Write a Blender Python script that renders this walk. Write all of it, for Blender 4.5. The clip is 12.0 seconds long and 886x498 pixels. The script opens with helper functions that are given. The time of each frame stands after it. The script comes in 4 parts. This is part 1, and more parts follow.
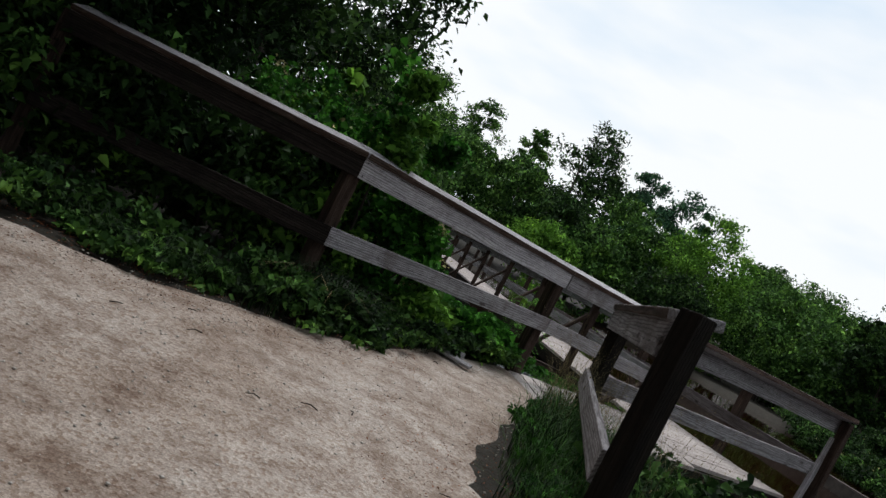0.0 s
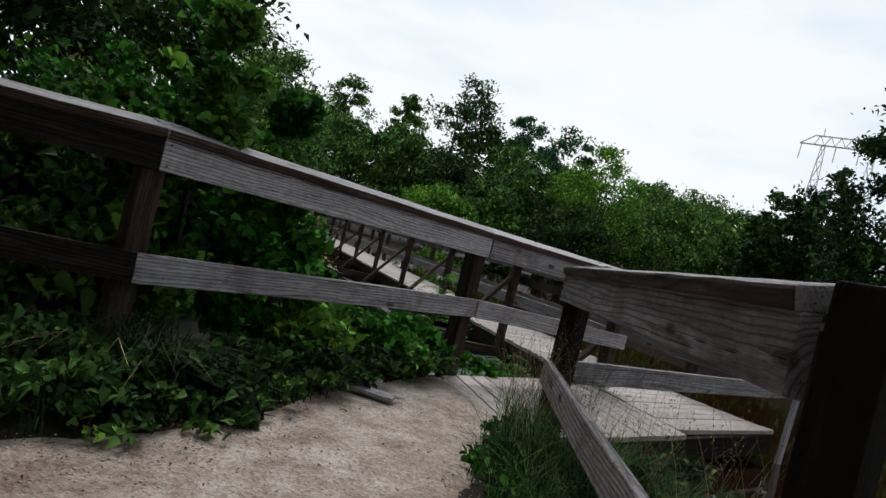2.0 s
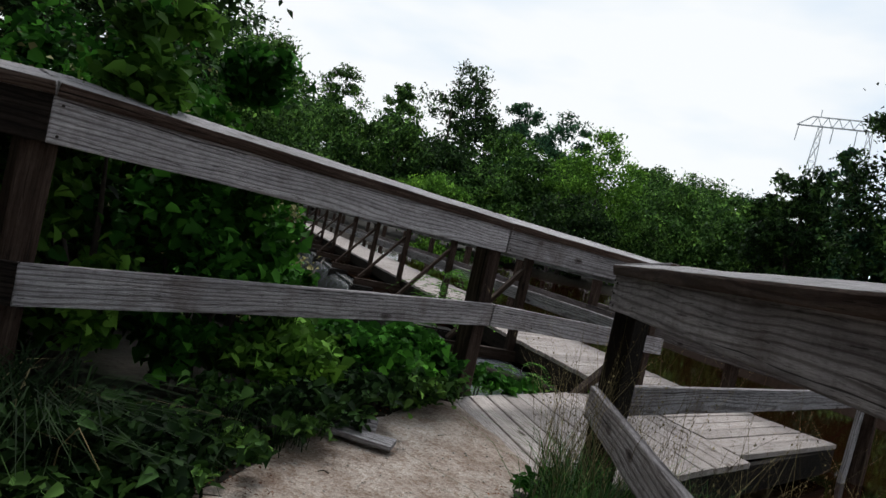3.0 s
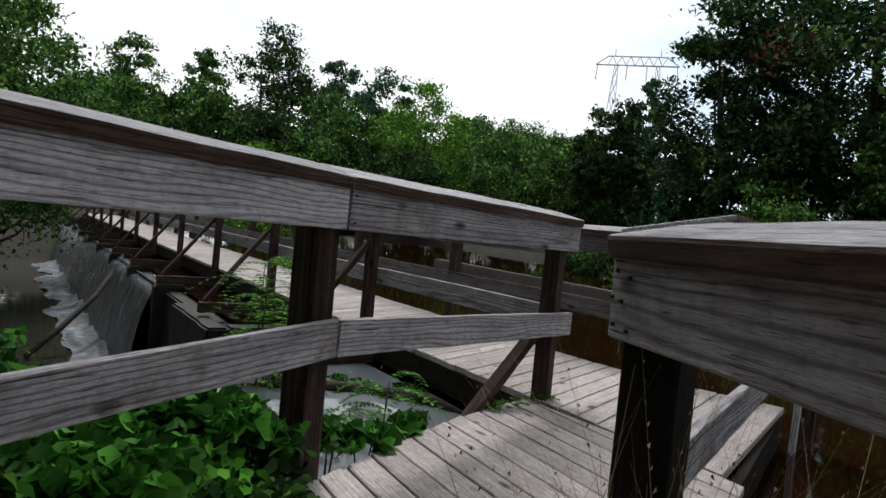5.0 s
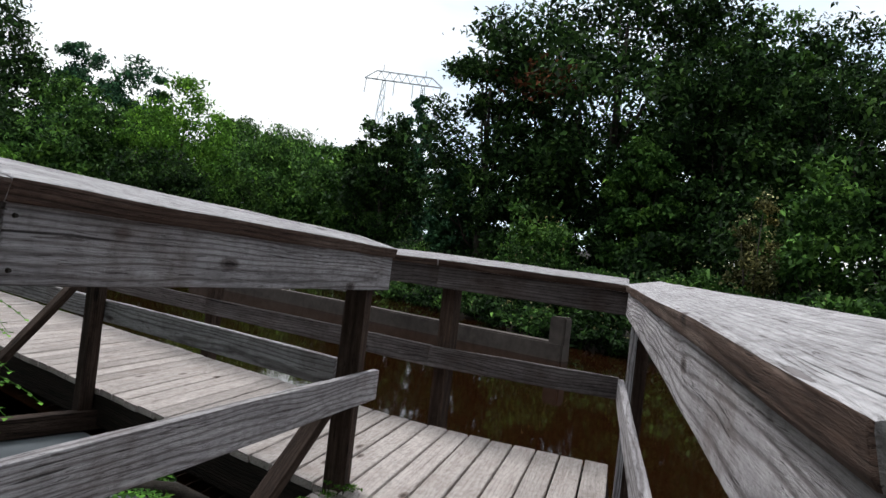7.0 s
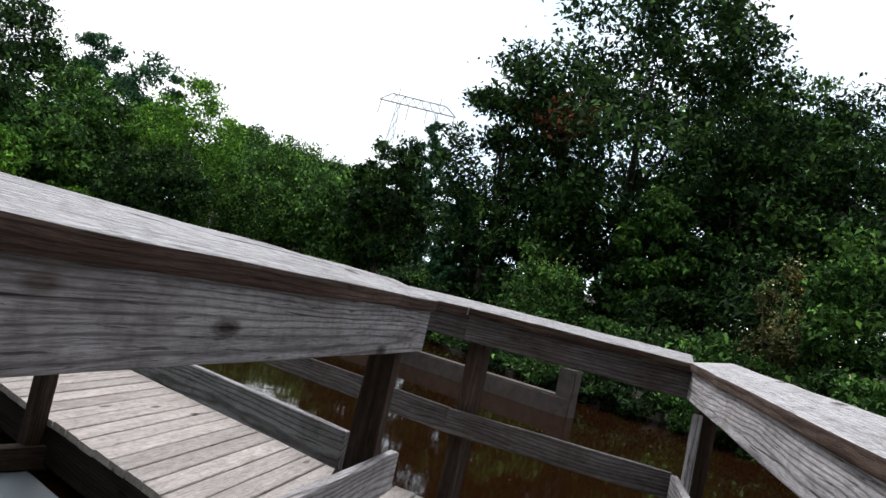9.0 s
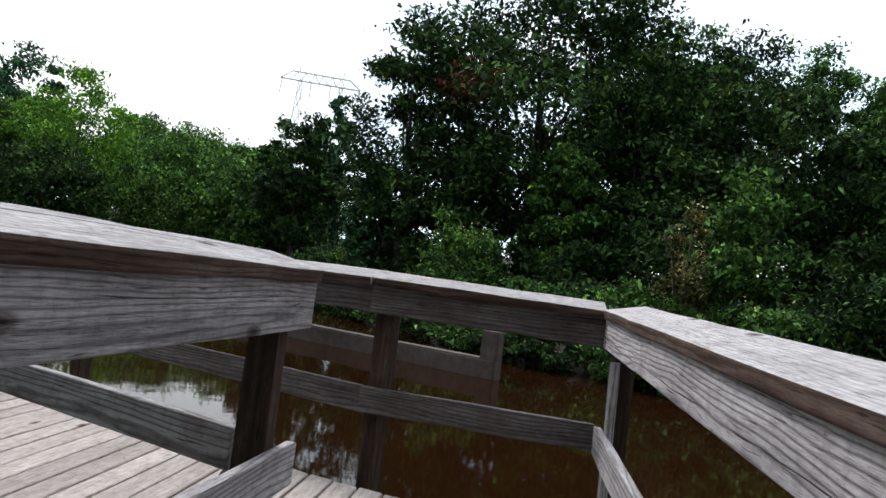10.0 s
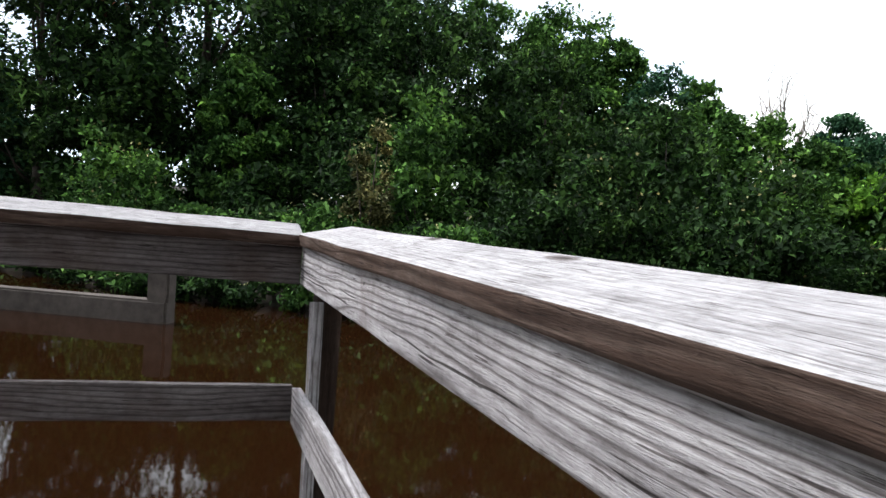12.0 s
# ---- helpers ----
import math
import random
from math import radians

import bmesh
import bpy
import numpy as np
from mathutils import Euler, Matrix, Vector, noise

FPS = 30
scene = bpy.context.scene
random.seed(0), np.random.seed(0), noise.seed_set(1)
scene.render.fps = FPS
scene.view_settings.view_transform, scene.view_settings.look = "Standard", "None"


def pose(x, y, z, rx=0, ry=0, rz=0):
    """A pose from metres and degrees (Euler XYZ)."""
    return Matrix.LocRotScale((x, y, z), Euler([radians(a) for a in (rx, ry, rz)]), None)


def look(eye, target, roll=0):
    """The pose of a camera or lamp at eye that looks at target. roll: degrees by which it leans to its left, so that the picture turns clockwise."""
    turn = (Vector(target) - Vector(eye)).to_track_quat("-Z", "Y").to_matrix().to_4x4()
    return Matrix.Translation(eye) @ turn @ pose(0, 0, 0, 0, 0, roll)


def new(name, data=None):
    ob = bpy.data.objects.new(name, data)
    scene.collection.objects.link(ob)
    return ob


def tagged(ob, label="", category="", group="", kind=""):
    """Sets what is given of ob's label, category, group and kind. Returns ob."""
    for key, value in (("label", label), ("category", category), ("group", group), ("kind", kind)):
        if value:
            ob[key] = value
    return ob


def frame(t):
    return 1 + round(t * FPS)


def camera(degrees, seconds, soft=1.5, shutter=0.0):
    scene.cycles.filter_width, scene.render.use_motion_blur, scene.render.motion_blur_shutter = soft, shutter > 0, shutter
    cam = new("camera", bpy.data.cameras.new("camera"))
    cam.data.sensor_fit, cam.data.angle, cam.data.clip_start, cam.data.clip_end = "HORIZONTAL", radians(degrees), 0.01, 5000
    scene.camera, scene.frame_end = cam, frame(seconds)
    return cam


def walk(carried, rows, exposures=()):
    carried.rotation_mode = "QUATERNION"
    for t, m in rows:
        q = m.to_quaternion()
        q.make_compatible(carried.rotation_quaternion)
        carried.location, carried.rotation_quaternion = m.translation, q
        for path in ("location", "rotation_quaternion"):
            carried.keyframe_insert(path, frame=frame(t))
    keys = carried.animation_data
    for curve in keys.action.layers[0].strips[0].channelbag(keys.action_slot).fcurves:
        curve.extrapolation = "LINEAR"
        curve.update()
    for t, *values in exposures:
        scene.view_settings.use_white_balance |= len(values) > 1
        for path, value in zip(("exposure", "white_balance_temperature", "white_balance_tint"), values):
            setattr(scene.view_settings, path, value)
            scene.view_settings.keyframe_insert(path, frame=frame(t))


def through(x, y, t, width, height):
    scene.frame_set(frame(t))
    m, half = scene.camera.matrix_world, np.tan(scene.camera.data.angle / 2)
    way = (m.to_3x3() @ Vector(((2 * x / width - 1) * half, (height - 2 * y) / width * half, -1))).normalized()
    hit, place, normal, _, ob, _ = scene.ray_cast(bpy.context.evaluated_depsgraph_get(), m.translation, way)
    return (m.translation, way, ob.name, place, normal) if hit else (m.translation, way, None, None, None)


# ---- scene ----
cam = camera(66.3, 12.0, soft=1.5)
PATH = [
    (0, 0.960, 0.508, 0.930, 88.35, -26.71, -8.70),
    (0.5, 1.123, 0.877, 0.953, 88.18, -18.83, -9.12),
    (1, 1.223, 1.279, 0.948, 87.74, -15.31, -11.23),
    (1.5, 1.163, 1.627, 0.981, 90.81, -17.61, -17.78),
    (2, 1.300, 1.975, 0.974, 89.54, -14.01, -18.07),
    (2.5, 1.433, 2.428, 0.970, 88.46, -12.98, -16.60),
    (4.5, 1.984, 4.183, 1.022, 89.78, -8.47, -30.62),
    (5, 2.233, 4.555, 1.004, 87.92, -5.50, -32.51),
    (5.5, 2.399, 4.873, 1.022, 88.58, -5.18, -39.86),
    (6, 2.465, 5.116, 1.056, 91.70, -7.95, -45.41),
    (6.5, 2.656, 5.284, 1.074, 91.11, -5.31, -50.86),
    (8.5, 3.083, 6.033, 1.153, 91.99, -11.44, -54.70),
    (9, 3.192, 6.071, 1.165, 93.22, -12.70, -52.71),
    (9.5, 3.281, 6.078, 1.159, 92.60, -10.17, -53.87),
    (10, 3.463, 6.120, 1.148, 92.09, -7.05, -59.34),
    (10.5, 3.619, 6.180, 1.129, 89.74, -2.25, -72.21),
    (11, 3.792, 6.228, 1.130, 90.88, -2.05, -78.53),
    (11.5, 3.933, 6.339, 1.139, 91.05, -3.80, -80.65),
    (12, 4.348, 6.433, 1.117, 88.52, -4.41, -85.70),
]
walk(cam, [(t, pose(x, y, z, rx, ry, rz)) for t, x, y, z, rx, ry, rz in PATH],
     exposures=((0, -0.12), (2.5, -0.14), (4.5, 0.0), (5.5, 0.12), (6.5, 0.17), (8.5, 0.40), (9.5, 0.48), (10.5, 0.55), (12, 0.92)))

# ---- world and light ----
world = bpy.data.worlds.new("overcast_sky")
scene.world = world
world.use_nodes = True
wn, wl = world.node_tree.nodes, world.node_tree.links
wn.clear()
w_out = wn.new("ShaderNodeOutputWorld")
w_bg = wn.new("ShaderNodeBackground")
w_cloud = wn.new("ShaderNodeBackground")
w_mix = wn.new("ShaderNodeMixShader")
w_sky = wn.new("ShaderNodeTexSky")
w_sky.sky_type, w_sky.sun_disc = "NISHITA", False
w_sky.sun_elevation, w_sky.sun_rotation = radians(57), radians(15)
w_co = wn.new("ShaderNodeTexCoord")
w_map = wn.new("ShaderNodeMapping")
w_map.inputs["Scale"].default_value = (1.0, 1.0, 3.2)
w_noise = wn.new("ShaderNodeTexNoise")
w_noise.inputs["Scale"].default_value = 1.7
w_noise.inputs["Detail"].default_value = 5
w_noise.inputs["Roughness"].default_value = 0.5
w_ramp = wn.new("ShaderNodeValToRGB")
w_ramp.color_ramp.elements[0].position, w_ramp.color_ramp.elements[0].color = 0.37, (0.66, 0.80, 0.95, 1)
w_ramp.color_ramp.elements[1].position, w_ramp.color_ramp.elements[1].color = 0.56, (0.965, 0.99, 1.0, 1)
w_bg.inputs["Strength"].default_value = 0.10
w_cloud.inputs["Strength"].default_value = 1.13
w_mix.inputs[0].default_value = 0.93
wl.new(w_co.outputs["Generated"], w_map.inputs["Vector"])
wl.new(w_map.outputs["Vector"], w_noise.inputs["Vector"])
wl.new(w_noise.outputs["Fac"], w_ramp.inputs["Fac"])
wl.new(w_ramp.outputs["Color"], w_cloud.inputs["Color"])
wl.new(w_sky.outputs["Color"], w_bg.inputs["Color"])
wl.new(w_bg.outputs[0], w_mix.inputs[1])
wl.new(w_cloud.outputs[0], w_mix.inputs[2])
wl.new(w_mix.outputs[0], w_out.inputs["Surface"])
sun_data = bpy.data.lights.new("sun", "SUN")
sun_data.energy, sun_data.angle, sun_data.color = 2.7, radians(18), (1.0, 0.99, 0.98)
sun = new("sun", sun_data)
sun.matrix_world = look((4.5, 16.5, 26), (0, 0, 0))


# ---- materials ----
def material(name):
    m = bpy.data.materials.new(name)
    m.use_nodes = True
    nt = m.node_tree
    bsdf = nt.nodes["Principled BSDF"]
    return m, nt, bsdf


def node(nt, kind, **values):
    n = nt.nodes.new(kind)
    for key, value in values.items():
        n.inputs[key.replace("_", " ")].default_value = value
    return n


def ramp(nt, source, stops):
    r = nt.nodes.new("ShaderNodeValToRGB")
    els = r.color_ramp.elements
    while len(els) < len(stops):
        els.new(0.5)
    for el, (p, c) in zip(els, stops):
        el.position, el.color = p, (*c, 1)
    nt.links.new(source, r.inputs["Fac"])
    return r.outputs["Color"]


def mixed(nt, kind, fac, a, b):
    m = nt.nodes.new("ShaderNodeMix")
    m.data_type, m.blend_type = "RGBA", kind
    for socket, v in ((m.inputs[0], fac), (m.inputs[6], a), (m.inputs[7], b)):
        if isinstance(v, (int, float)):
            socket.default_value = v
        elif isinstance(v, tuple):
            socket.default_value = (*v, 1)
        else:
            nt.links.new(v, socket)
    return m.outputs[2]


def relief(nt, bsdf, source, strength, distance):
    b = nt.nodes.new("ShaderNodeBump")
    b.inputs["Strength"].default_value, b.inputs["Distance"].default_value = strength, distance
    nt.links.new(source, b.inputs["Height"])
    nt.links.new(b.outputs["Normal"], bsdf.inputs["Normal"])


def wood_material(name, dark, mid, light, stain=(0.12, 0.06, 0.035), stain_at=0.62, rough=0.8, crack=0.9, figure=0.8):
    """Weathered timber, grain along the local X of the piece."""
    m, nt, bsdf = material(name)
    lk = nt.links
    co = nt.nodes.new("ShaderNodeTexCoord")
    info = nt.nodes.new("ShaderNodeObjectInfo")
    shift = node(nt, "ShaderNodeVectorMath")
    shift.operation = "SCALE"
    lk.new(info.outputs["Random"], shift.inputs["Scale"])
    shift.inputs[0].default_value = (37.0, 19.0, 23.0)
    add = node(nt, "ShaderNodeVectorMath")
    lk.new(co.outputs["Object"], add.inputs[0])
    lk.new(shift.outputs[0], add.inputs[1])
    wob = node(nt, "ShaderNodeTexNoise", Scale=3.0, Detail=2.0)
    lk.new(add.outputs[0], wob.inputs["Vector"])
    bend = node(nt, "ShaderNodeVectorMath")
    bend.operation = "MULTIPLY_ADD"
    bend.inputs[1].default_value = (0.0, 0.02, 0.02)
    lk.new(wob.outputs["Color"], bend.inputs[0])
    lk.new(add.outputs[0], bend.inputs[2])

    def along(sx, sy, scale, detail, roughness, distortion=0.0):
        mp = node(nt, "ShaderNodeMapping")
        mp.inputs["Scale"].default_value = (sx, sy, sy)
        lk.new(bend.outputs[0], mp.inputs["Vector"])
        n = node(nt, "ShaderNodeTexNoise", Scale=scale, Detail=detail, Roughness=roughness, Distortion=distortion)
        lk.new(mp.outputs[0], n.inputs["Vector"])
        return n.outputs["Fac"]

    fibre = along(16.0, 330.0, 1.0, 4.0, 0.7)
    streak = along(2.2, 24.0, 1.0, 6.0, 0.68)
    split = along(0.32, 62.0, 1.0, 2.0, 0.5, 0.2)
    waver_at = node(nt, "ShaderNodeMapping")
    waver_at.inputs["Scale"].default_value = (0.9, 5.0, 5.0)
    lk.new(add.outputs[0], waver_at.inputs["Vector"])
    waver = node(nt, "ShaderNodeTexNoise", Scale=1.0, Detail=3.0, Roughness=0.5)
    lk.new(waver_at.outputs[0], waver.inputs["Vector"])
    swerve = node(nt, "ShaderNodeVectorMath")
    swerve.operation = "MULTIPLY_ADD"
    swerve.inputs[1].default_value = (0.0, 0.075, 0.075)
    lk.new(waver.outputs["Color"], swerve.inputs[0])
    lk.new(co.outputs["Object"], swerve.inputs[2])
    pith = node(nt, "ShaderNodeVectorMath")
    pith.operation = "SCALE"
    pith.inputs[0].default_value = (0.0, 0.10, 0.13)
    lk.new(info.outputs["Random"], pith.inputs["Scale"])
    across = node(nt, "ShaderNodeVectorMath")
    across.operation = "ADD"
    lk.new(swerve.outputs[0], across.inputs[0])
    lk.new(pith.outputs[0], across.inputs[1])
    slope = node(nt, "ShaderNodeVectorMath")
    slope.operation = "MULTIPLY"
    slope.inputs[1].default_value = (0.012, 1.0, 1.0)
    lk.new(across.outputs[0], slope.inputs[0])
    radius = node(nt, "ShaderNodeVectorMath")
    radius.operation = "LENGTH"
    lk.new(slope.outputs[0], radius.inputs[0])
    wave = node(nt, "ShaderNodeMath")
    wave.operation = "MULTIPLY"
    wave.inputs[1].default_value = 430.0
    lk.new(radius.outputs["Value"], wave.inputs[0])
    sine = node(nt, "ShaderNodeMath")
    sine.operation = "SINE"
    lk.new(wave.outputs[0], sine.inputs[0])
    half = node(nt, "ShaderNodeMapRange")
    half.inputs["From Min"].default_value = -1.0
    lk.new(sine.outputs[0], half.inputs["Value"])
    col = ramp(nt, streak, [(0.28, dark), (0.47, mid), (0.70, light)])
    ring_tone = ramp(nt, half.outputs[0], [(0.0, (0.40, 0.37, 0.36)), (0.22, (0.78, 0.77, 0.77)), (0.45, (1.0, 1.0, 1.0)), (1.0, (1.07, 1.07, 1.07))])
    fibre_tone = ramp(nt, fibre, [(0.36, (0.66, 0.65, 0.64)), (0.50, (1.0, 1.0, 1.0)), (0.64, (1.14, 1.14, 1.14))])
    check = along(7.0, 150.0, 1.0, 3.0, 0.55, 0.4)
    check_tone = ramp(nt, check, [(0.335, (0.16, 0.13, 0.12)), (0.375, (1, 1, 1))])
    crack_tone = ramp(nt, split, [(0.285, (0.10, 0.09, 0.085)), (0.315, (1, 1, 1))])
    base = mixed(nt, "MULTIPLY", figure, col, ring_tone)
    spot = node(nt, "ShaderNodeMapping")
    spot.inputs["Scale"].default_value = (2.3, 6.0, 6.0)
    lk.new(bend.outputs[0], spot.inputs["Vector"])
    knot = node(nt, "ShaderNodeTexVoronoi", Scale=1.0)
    lk.new(spot.outputs[0], knot.inputs["Vector"])
    knot_tone = ramp(nt, knot.outputs["Distance"], [(0.045, (0.10, 0.075, 0.065)), (0.075, (0.45, 0.40, 0.38)), (0.085, (0.30, 0.26, 0.24)), (0.13, (1.0, 1.0, 1.0))])
    grit = node(nt, "ShaderNodeTexNoise", Scale=26.0, Detail=6.0, Roughness=0.75)
    lk.new(add.outputs[0], grit.inputs["Vector"])
    grit_tone = ramp(nt, grit.outputs["Fac"], [(0.33, (0.62, 0.61, 0.60)), (0.5, (1.0, 1.0, 1.0)), (0.66, (1.16, 1.16, 1.17))])
    base = mixed(nt, "MULTIPLY", 0.9, base, knot_tone)
    base = mixed(nt, "MULTIPLY", 0.7, base, grit_tone)
    base = mixed(nt, "MULTIPLY", 0.8, base, fibre_tone)
    blot = node(nt, "ShaderNodeTexNoise", Scale=2.6, Detail=5.0, Roughness=0.65)
    lk.new(add.outputs[0], blot.inputs["Vector"])
    st = ramp(nt, blot.outputs["Fac"], [(stain_at - 0.06, (0, 0, 0)), (stain_at + 0.12, (0.7, 0.7, 0.7))])
    base = mixed(nt, "MIX", st, base, stain)
    base = mixed(nt, "MULTIPLY", crack, base, crack_tone)
    base = mixed(nt, "MULTIPLY", crack * 0.8, base, check_tone)
    hsv = node(nt, "ShaderNodeHueSaturation")
    tone = node(nt, "ShaderNodeMapRange")
    tone.inputs["To Min"].default_value, tone.inputs["To Max"].default_value = 0.82, 1.14
    lk.new(info.outputs["Random"], tone.inputs["Value"])
    lk.new(tone.outputs[0], hsv.inputs["Value"])
    lk.new(base, hsv.inputs["Color"])
    lk.new(hsv.outputs[0], bsdf.inputs["Base Color"])
    bsdf.inputs["Roughness"].default_value = rough
    bsdf.inputs["Specular IOR Level"].default_value = 0.12
    height = mixed(nt, "MULTIPLY", 1.0, mixed(nt, "MULTIPLY", 0.8, fibre_tone, ring_tone), mixed(nt, "MULTIPLY", 0.7, crack_tone, check_tone))
    relief(nt, bsdf, height, 0.8, 0.005)
    return m


WOOD = wood_material("weathered_grey_timber", (0.20, 0.188, 0.197), (0.345, 0.327, 0.342), (0.48, 0.462, 0.478), stain=(0.12, 0.088, 0.078), stain_at=0.60)
# darker copy of WOOD: shade of the west-facing rail painted in
WOOD_SHADE = wood_material("rail_timber_painted_shade", (0.13, 0.118, 0.122), (0.235, 0.218, 0.225), (0.35, 0.33, 0.338), stain=(0.08, 0.06, 0.054), stain_at=0.57)
# side faces of the caps, browner and darker than the tops
CAP_EDGE = wood_material("brown_cap_edge", (0.030, 0.019, 0.015), (0.074, 0.046, 0.036), (0.155, 0.115, 0.098), stain=(0.05, 0.03, 0.022), stain_at=0.52)
# brown-grey boards; the shade on their west faces is in the colour too
BROWN_SHADE = wood_material("brown_rail_painted_shade", (0.048, 0.041, 0.042), (0.098, 0.087, 0.089), (0.17, 0.156, 0.158), stain=(0.05, 0.034, 0.028), stain_at=0.56)
# browner boards, with the shade of the trees put into the colour
BROWN_TREE_SHADE = wood_material("brown_timber_tree_shade", (0.008, 0.006, 0.005), (0.020, 0.015, 0.013), (0.045, 0.035, 0.030), stain=(0.02, 0.024, 0.012), stain_at=0.6)
CAP = wood_material("bleached_cap_timber", (0.26, 0.247, 0.255), (0.36, 0.345, 0.358), (0.46, 0.447, 0.46), stain=(0.16, 0.14, 0.135), stain_at=0.64, figure=0.35)
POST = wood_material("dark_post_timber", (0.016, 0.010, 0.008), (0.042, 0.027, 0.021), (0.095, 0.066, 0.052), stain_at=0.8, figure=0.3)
DECK = wood_material("deck_plank_timber", (0.33, 0.288, 0.27), (0.415, 0.368, 0.348), (0.49, 0.445, 0.425), stain=(0.27, 0.22, 0.195), stain_at=0.62, crack=0.4, figure=0.2)


def plain(name, color, rough=0.9, scale=8.0, amount=0.35, bump=0.3, depth=0.01):
    m, nt, bsdf = material(name)
    co = nt.nodes.new("ShaderNodeTexCoord")
    n = node(nt, "ShaderNodeTexNoise", Scale=scale, Detail=6.0, Roughness=0.65)
    big = node(nt, "ShaderNodeTexNoise", Scale=scale * 0.13, Detail=3.0)
    nt.links.new(co.outputs["Object"], n.inputs["Vector"])
    nt.links.new(co.outputs["Object"], big.inputs["Vector"])
    lo, hi = tuple(c * (1 - amount) for c in color), tuple(min(1, c * (1 + amount)) for c in color)
    c1 = ramp(nt, n.outputs["Fac"], [(0.3, lo), (0.7, hi)])
    c2 = ramp(nt, big.outputs["Fac"], [(0.3, (0.7, 0.7, 0.7)), (0.7, (1.1, 1.1, 1.1))])
    nt.links.new(mixed(nt, "MULTIPLY", 1.0, c1, c2), bsdf.inputs["Base Color"])
    bsdf.inputs["Roughness"].default_value = rough
    bsdf.inputs["Specular IOR Level"].default_value = 0.2
    if bump:
        relief(nt, bsdf, n.outputs["Fac"], bump, depth)
    return m


def leaf_material(name, low, high, through=0.16):
    """Leaves: hue varies from leaf to leaf and from branch to branch."""
    m, nt, bsdf = material(name)
    geo = nt.nodes.new("ShaderNodeNewGeometry")
    co = nt.nodes.new("ShaderNodeTexCoord")
    n = node(nt, "ShaderNodeTexNoise", Scale=0.9, Detail=3.0)
    nt.links.new(co.outputs["Object"], n.inputs["Vector"])
    c1 = ramp(nt, geo.outputs["Random Per Island"], [(0.0, tuple(a * 0.7 for a in low)), (0.62, tuple(a * 0.6 + b * 0.4 for a, b in zip(low, high))), (0.86, high), (1.0, tuple(b * 1.9 for b in high))])
    c2 = ramp(nt, n.outputs["Fac"], [(0.32, (0.40, 0.46, 0.48)), (0.5, (0.9, 0.92, 0.9)), (0.68, (1.65, 1.5, 1.15))])
    c = mixed(nt, "MULTIPLY", 1.0, c1, c2)
    nt.links.new(c, bsdf.inputs["Base Color"])
    bsdf.inputs["Roughness"].default_value = 0.7
    bsdf.inputs["Specular IOR Level"].default_value = 0.08
    tr = nt.nodes.new("ShaderNodeBsdfTranslucent")
    nt.links.new(c, tr.inputs["Color"])
    mx = nt.nodes.new("ShaderNodeMixShader")
    mx.inputs[0].default_value = through
    nt.links.new(bsdf.outputs[0], mx.inputs[1])
    nt.links.new(tr.outputs[0], mx.inputs[2])
    nt.links.new(mx.outputs[0], nt.nodes["Material Output"].inputs["Surface"])
    return m


LEAF_DARK = leaf_material("leaves_dark_green", (0.007, 0.019, 0.007), (0.046, 0.098, 0.026))
LEAF_MID = leaf_material("leaves_mid_green", (0.020, 0.056, 0.015), (0.105, 0.215, 0.046))
LEAF_LIGHT = leaf_material("leaves_light_green", (0.048, 0.125, 0.016), (0.15, 0.31, 0.045), 0.34)
LEAF_BLUE = leaf_material("leaves_blue_green", (0.018, 0.055, 0.030), (0.055, 0.135, 0.070))
LEAF_RUST = leaf_material("leaves_rust_brown", (0.06, 0.022, 0.012), (0.16, 0.06, 0.03))
LEAF_VINE = leaf_material("leaves_vine_green", (0.020, 0.080, 0.012), (0.080, 0.26, 0.032), 0.34)
LEAF_FERN = leaf_material("leaves_locust_green", (0.05, 0.14, 0.02), (0.13, 0.30, 0.045), 0.35)
LEAF_DRY = leaf_material("leaves_dry_olive", (0.05, 0.055, 0.02), (0.20, 0.18, 0.07))
BLOSSOM = leaf_material("blossom_cream", (0.22, 0.20, 0.08), (0.5, 0.46, 0.24))
STRAW = leaf_material("dry_grass_straw", (0.14, 0.11, 0.055), (0.36, 0.29, 0.16))
# darker copy of GRASS: the shade is in the blade colour
GRASS_SHADE = leaf_material("grass_painted_shade", (0.005, 0.014, 0.004), (0.017, 0.038, 0.010))
GRASS = leaf_material("grass_green", (0.02, 0.065, 0.012), (0.07, 0.16, 0.03))
BARK = plain("bark", (0.055, 0.045, 0.038), scale=14, amount=0.5, bump=0.8, depth=0.02)
BARK_PALE = plain("bark_dead_grey", (0.2, 0.17, 0.15), scale=14)
CONCRETE = plain("wet_concrete", (0.075, 0.063, 0.057), scale=7, amount=0.3, bump=0.3)
SOIL = plain("bank_soil", (0.018, 0.015, 0.010), scale=6, amount=0.5, bump=0.8, depth=0.05)
STEEL = plain("galvanised_steel", (0.46, 0.49, 0.52), rough=0.5, amount=0.1, bump=0)
NAIL = plain("rusted_nail", (0.02, 0.015, 0.012), rough=0.6, amount=0.2, bump=0)
# darker copy of POST, with shade put into the colour
POST_SHADE = wood_material("post_timber_painted_shade", (0.004, 0.003, 0.0025), (0.011, 0.008, 0.006), (0.026, 0.019, 0.015), stain_at=0.8, figure=0.3)
ROCK = plain("wet_rock", (0.016, 0.014, 0.012), rough=0.6, scale=5, amount=0.5, bump=0.8, depth=0.04)


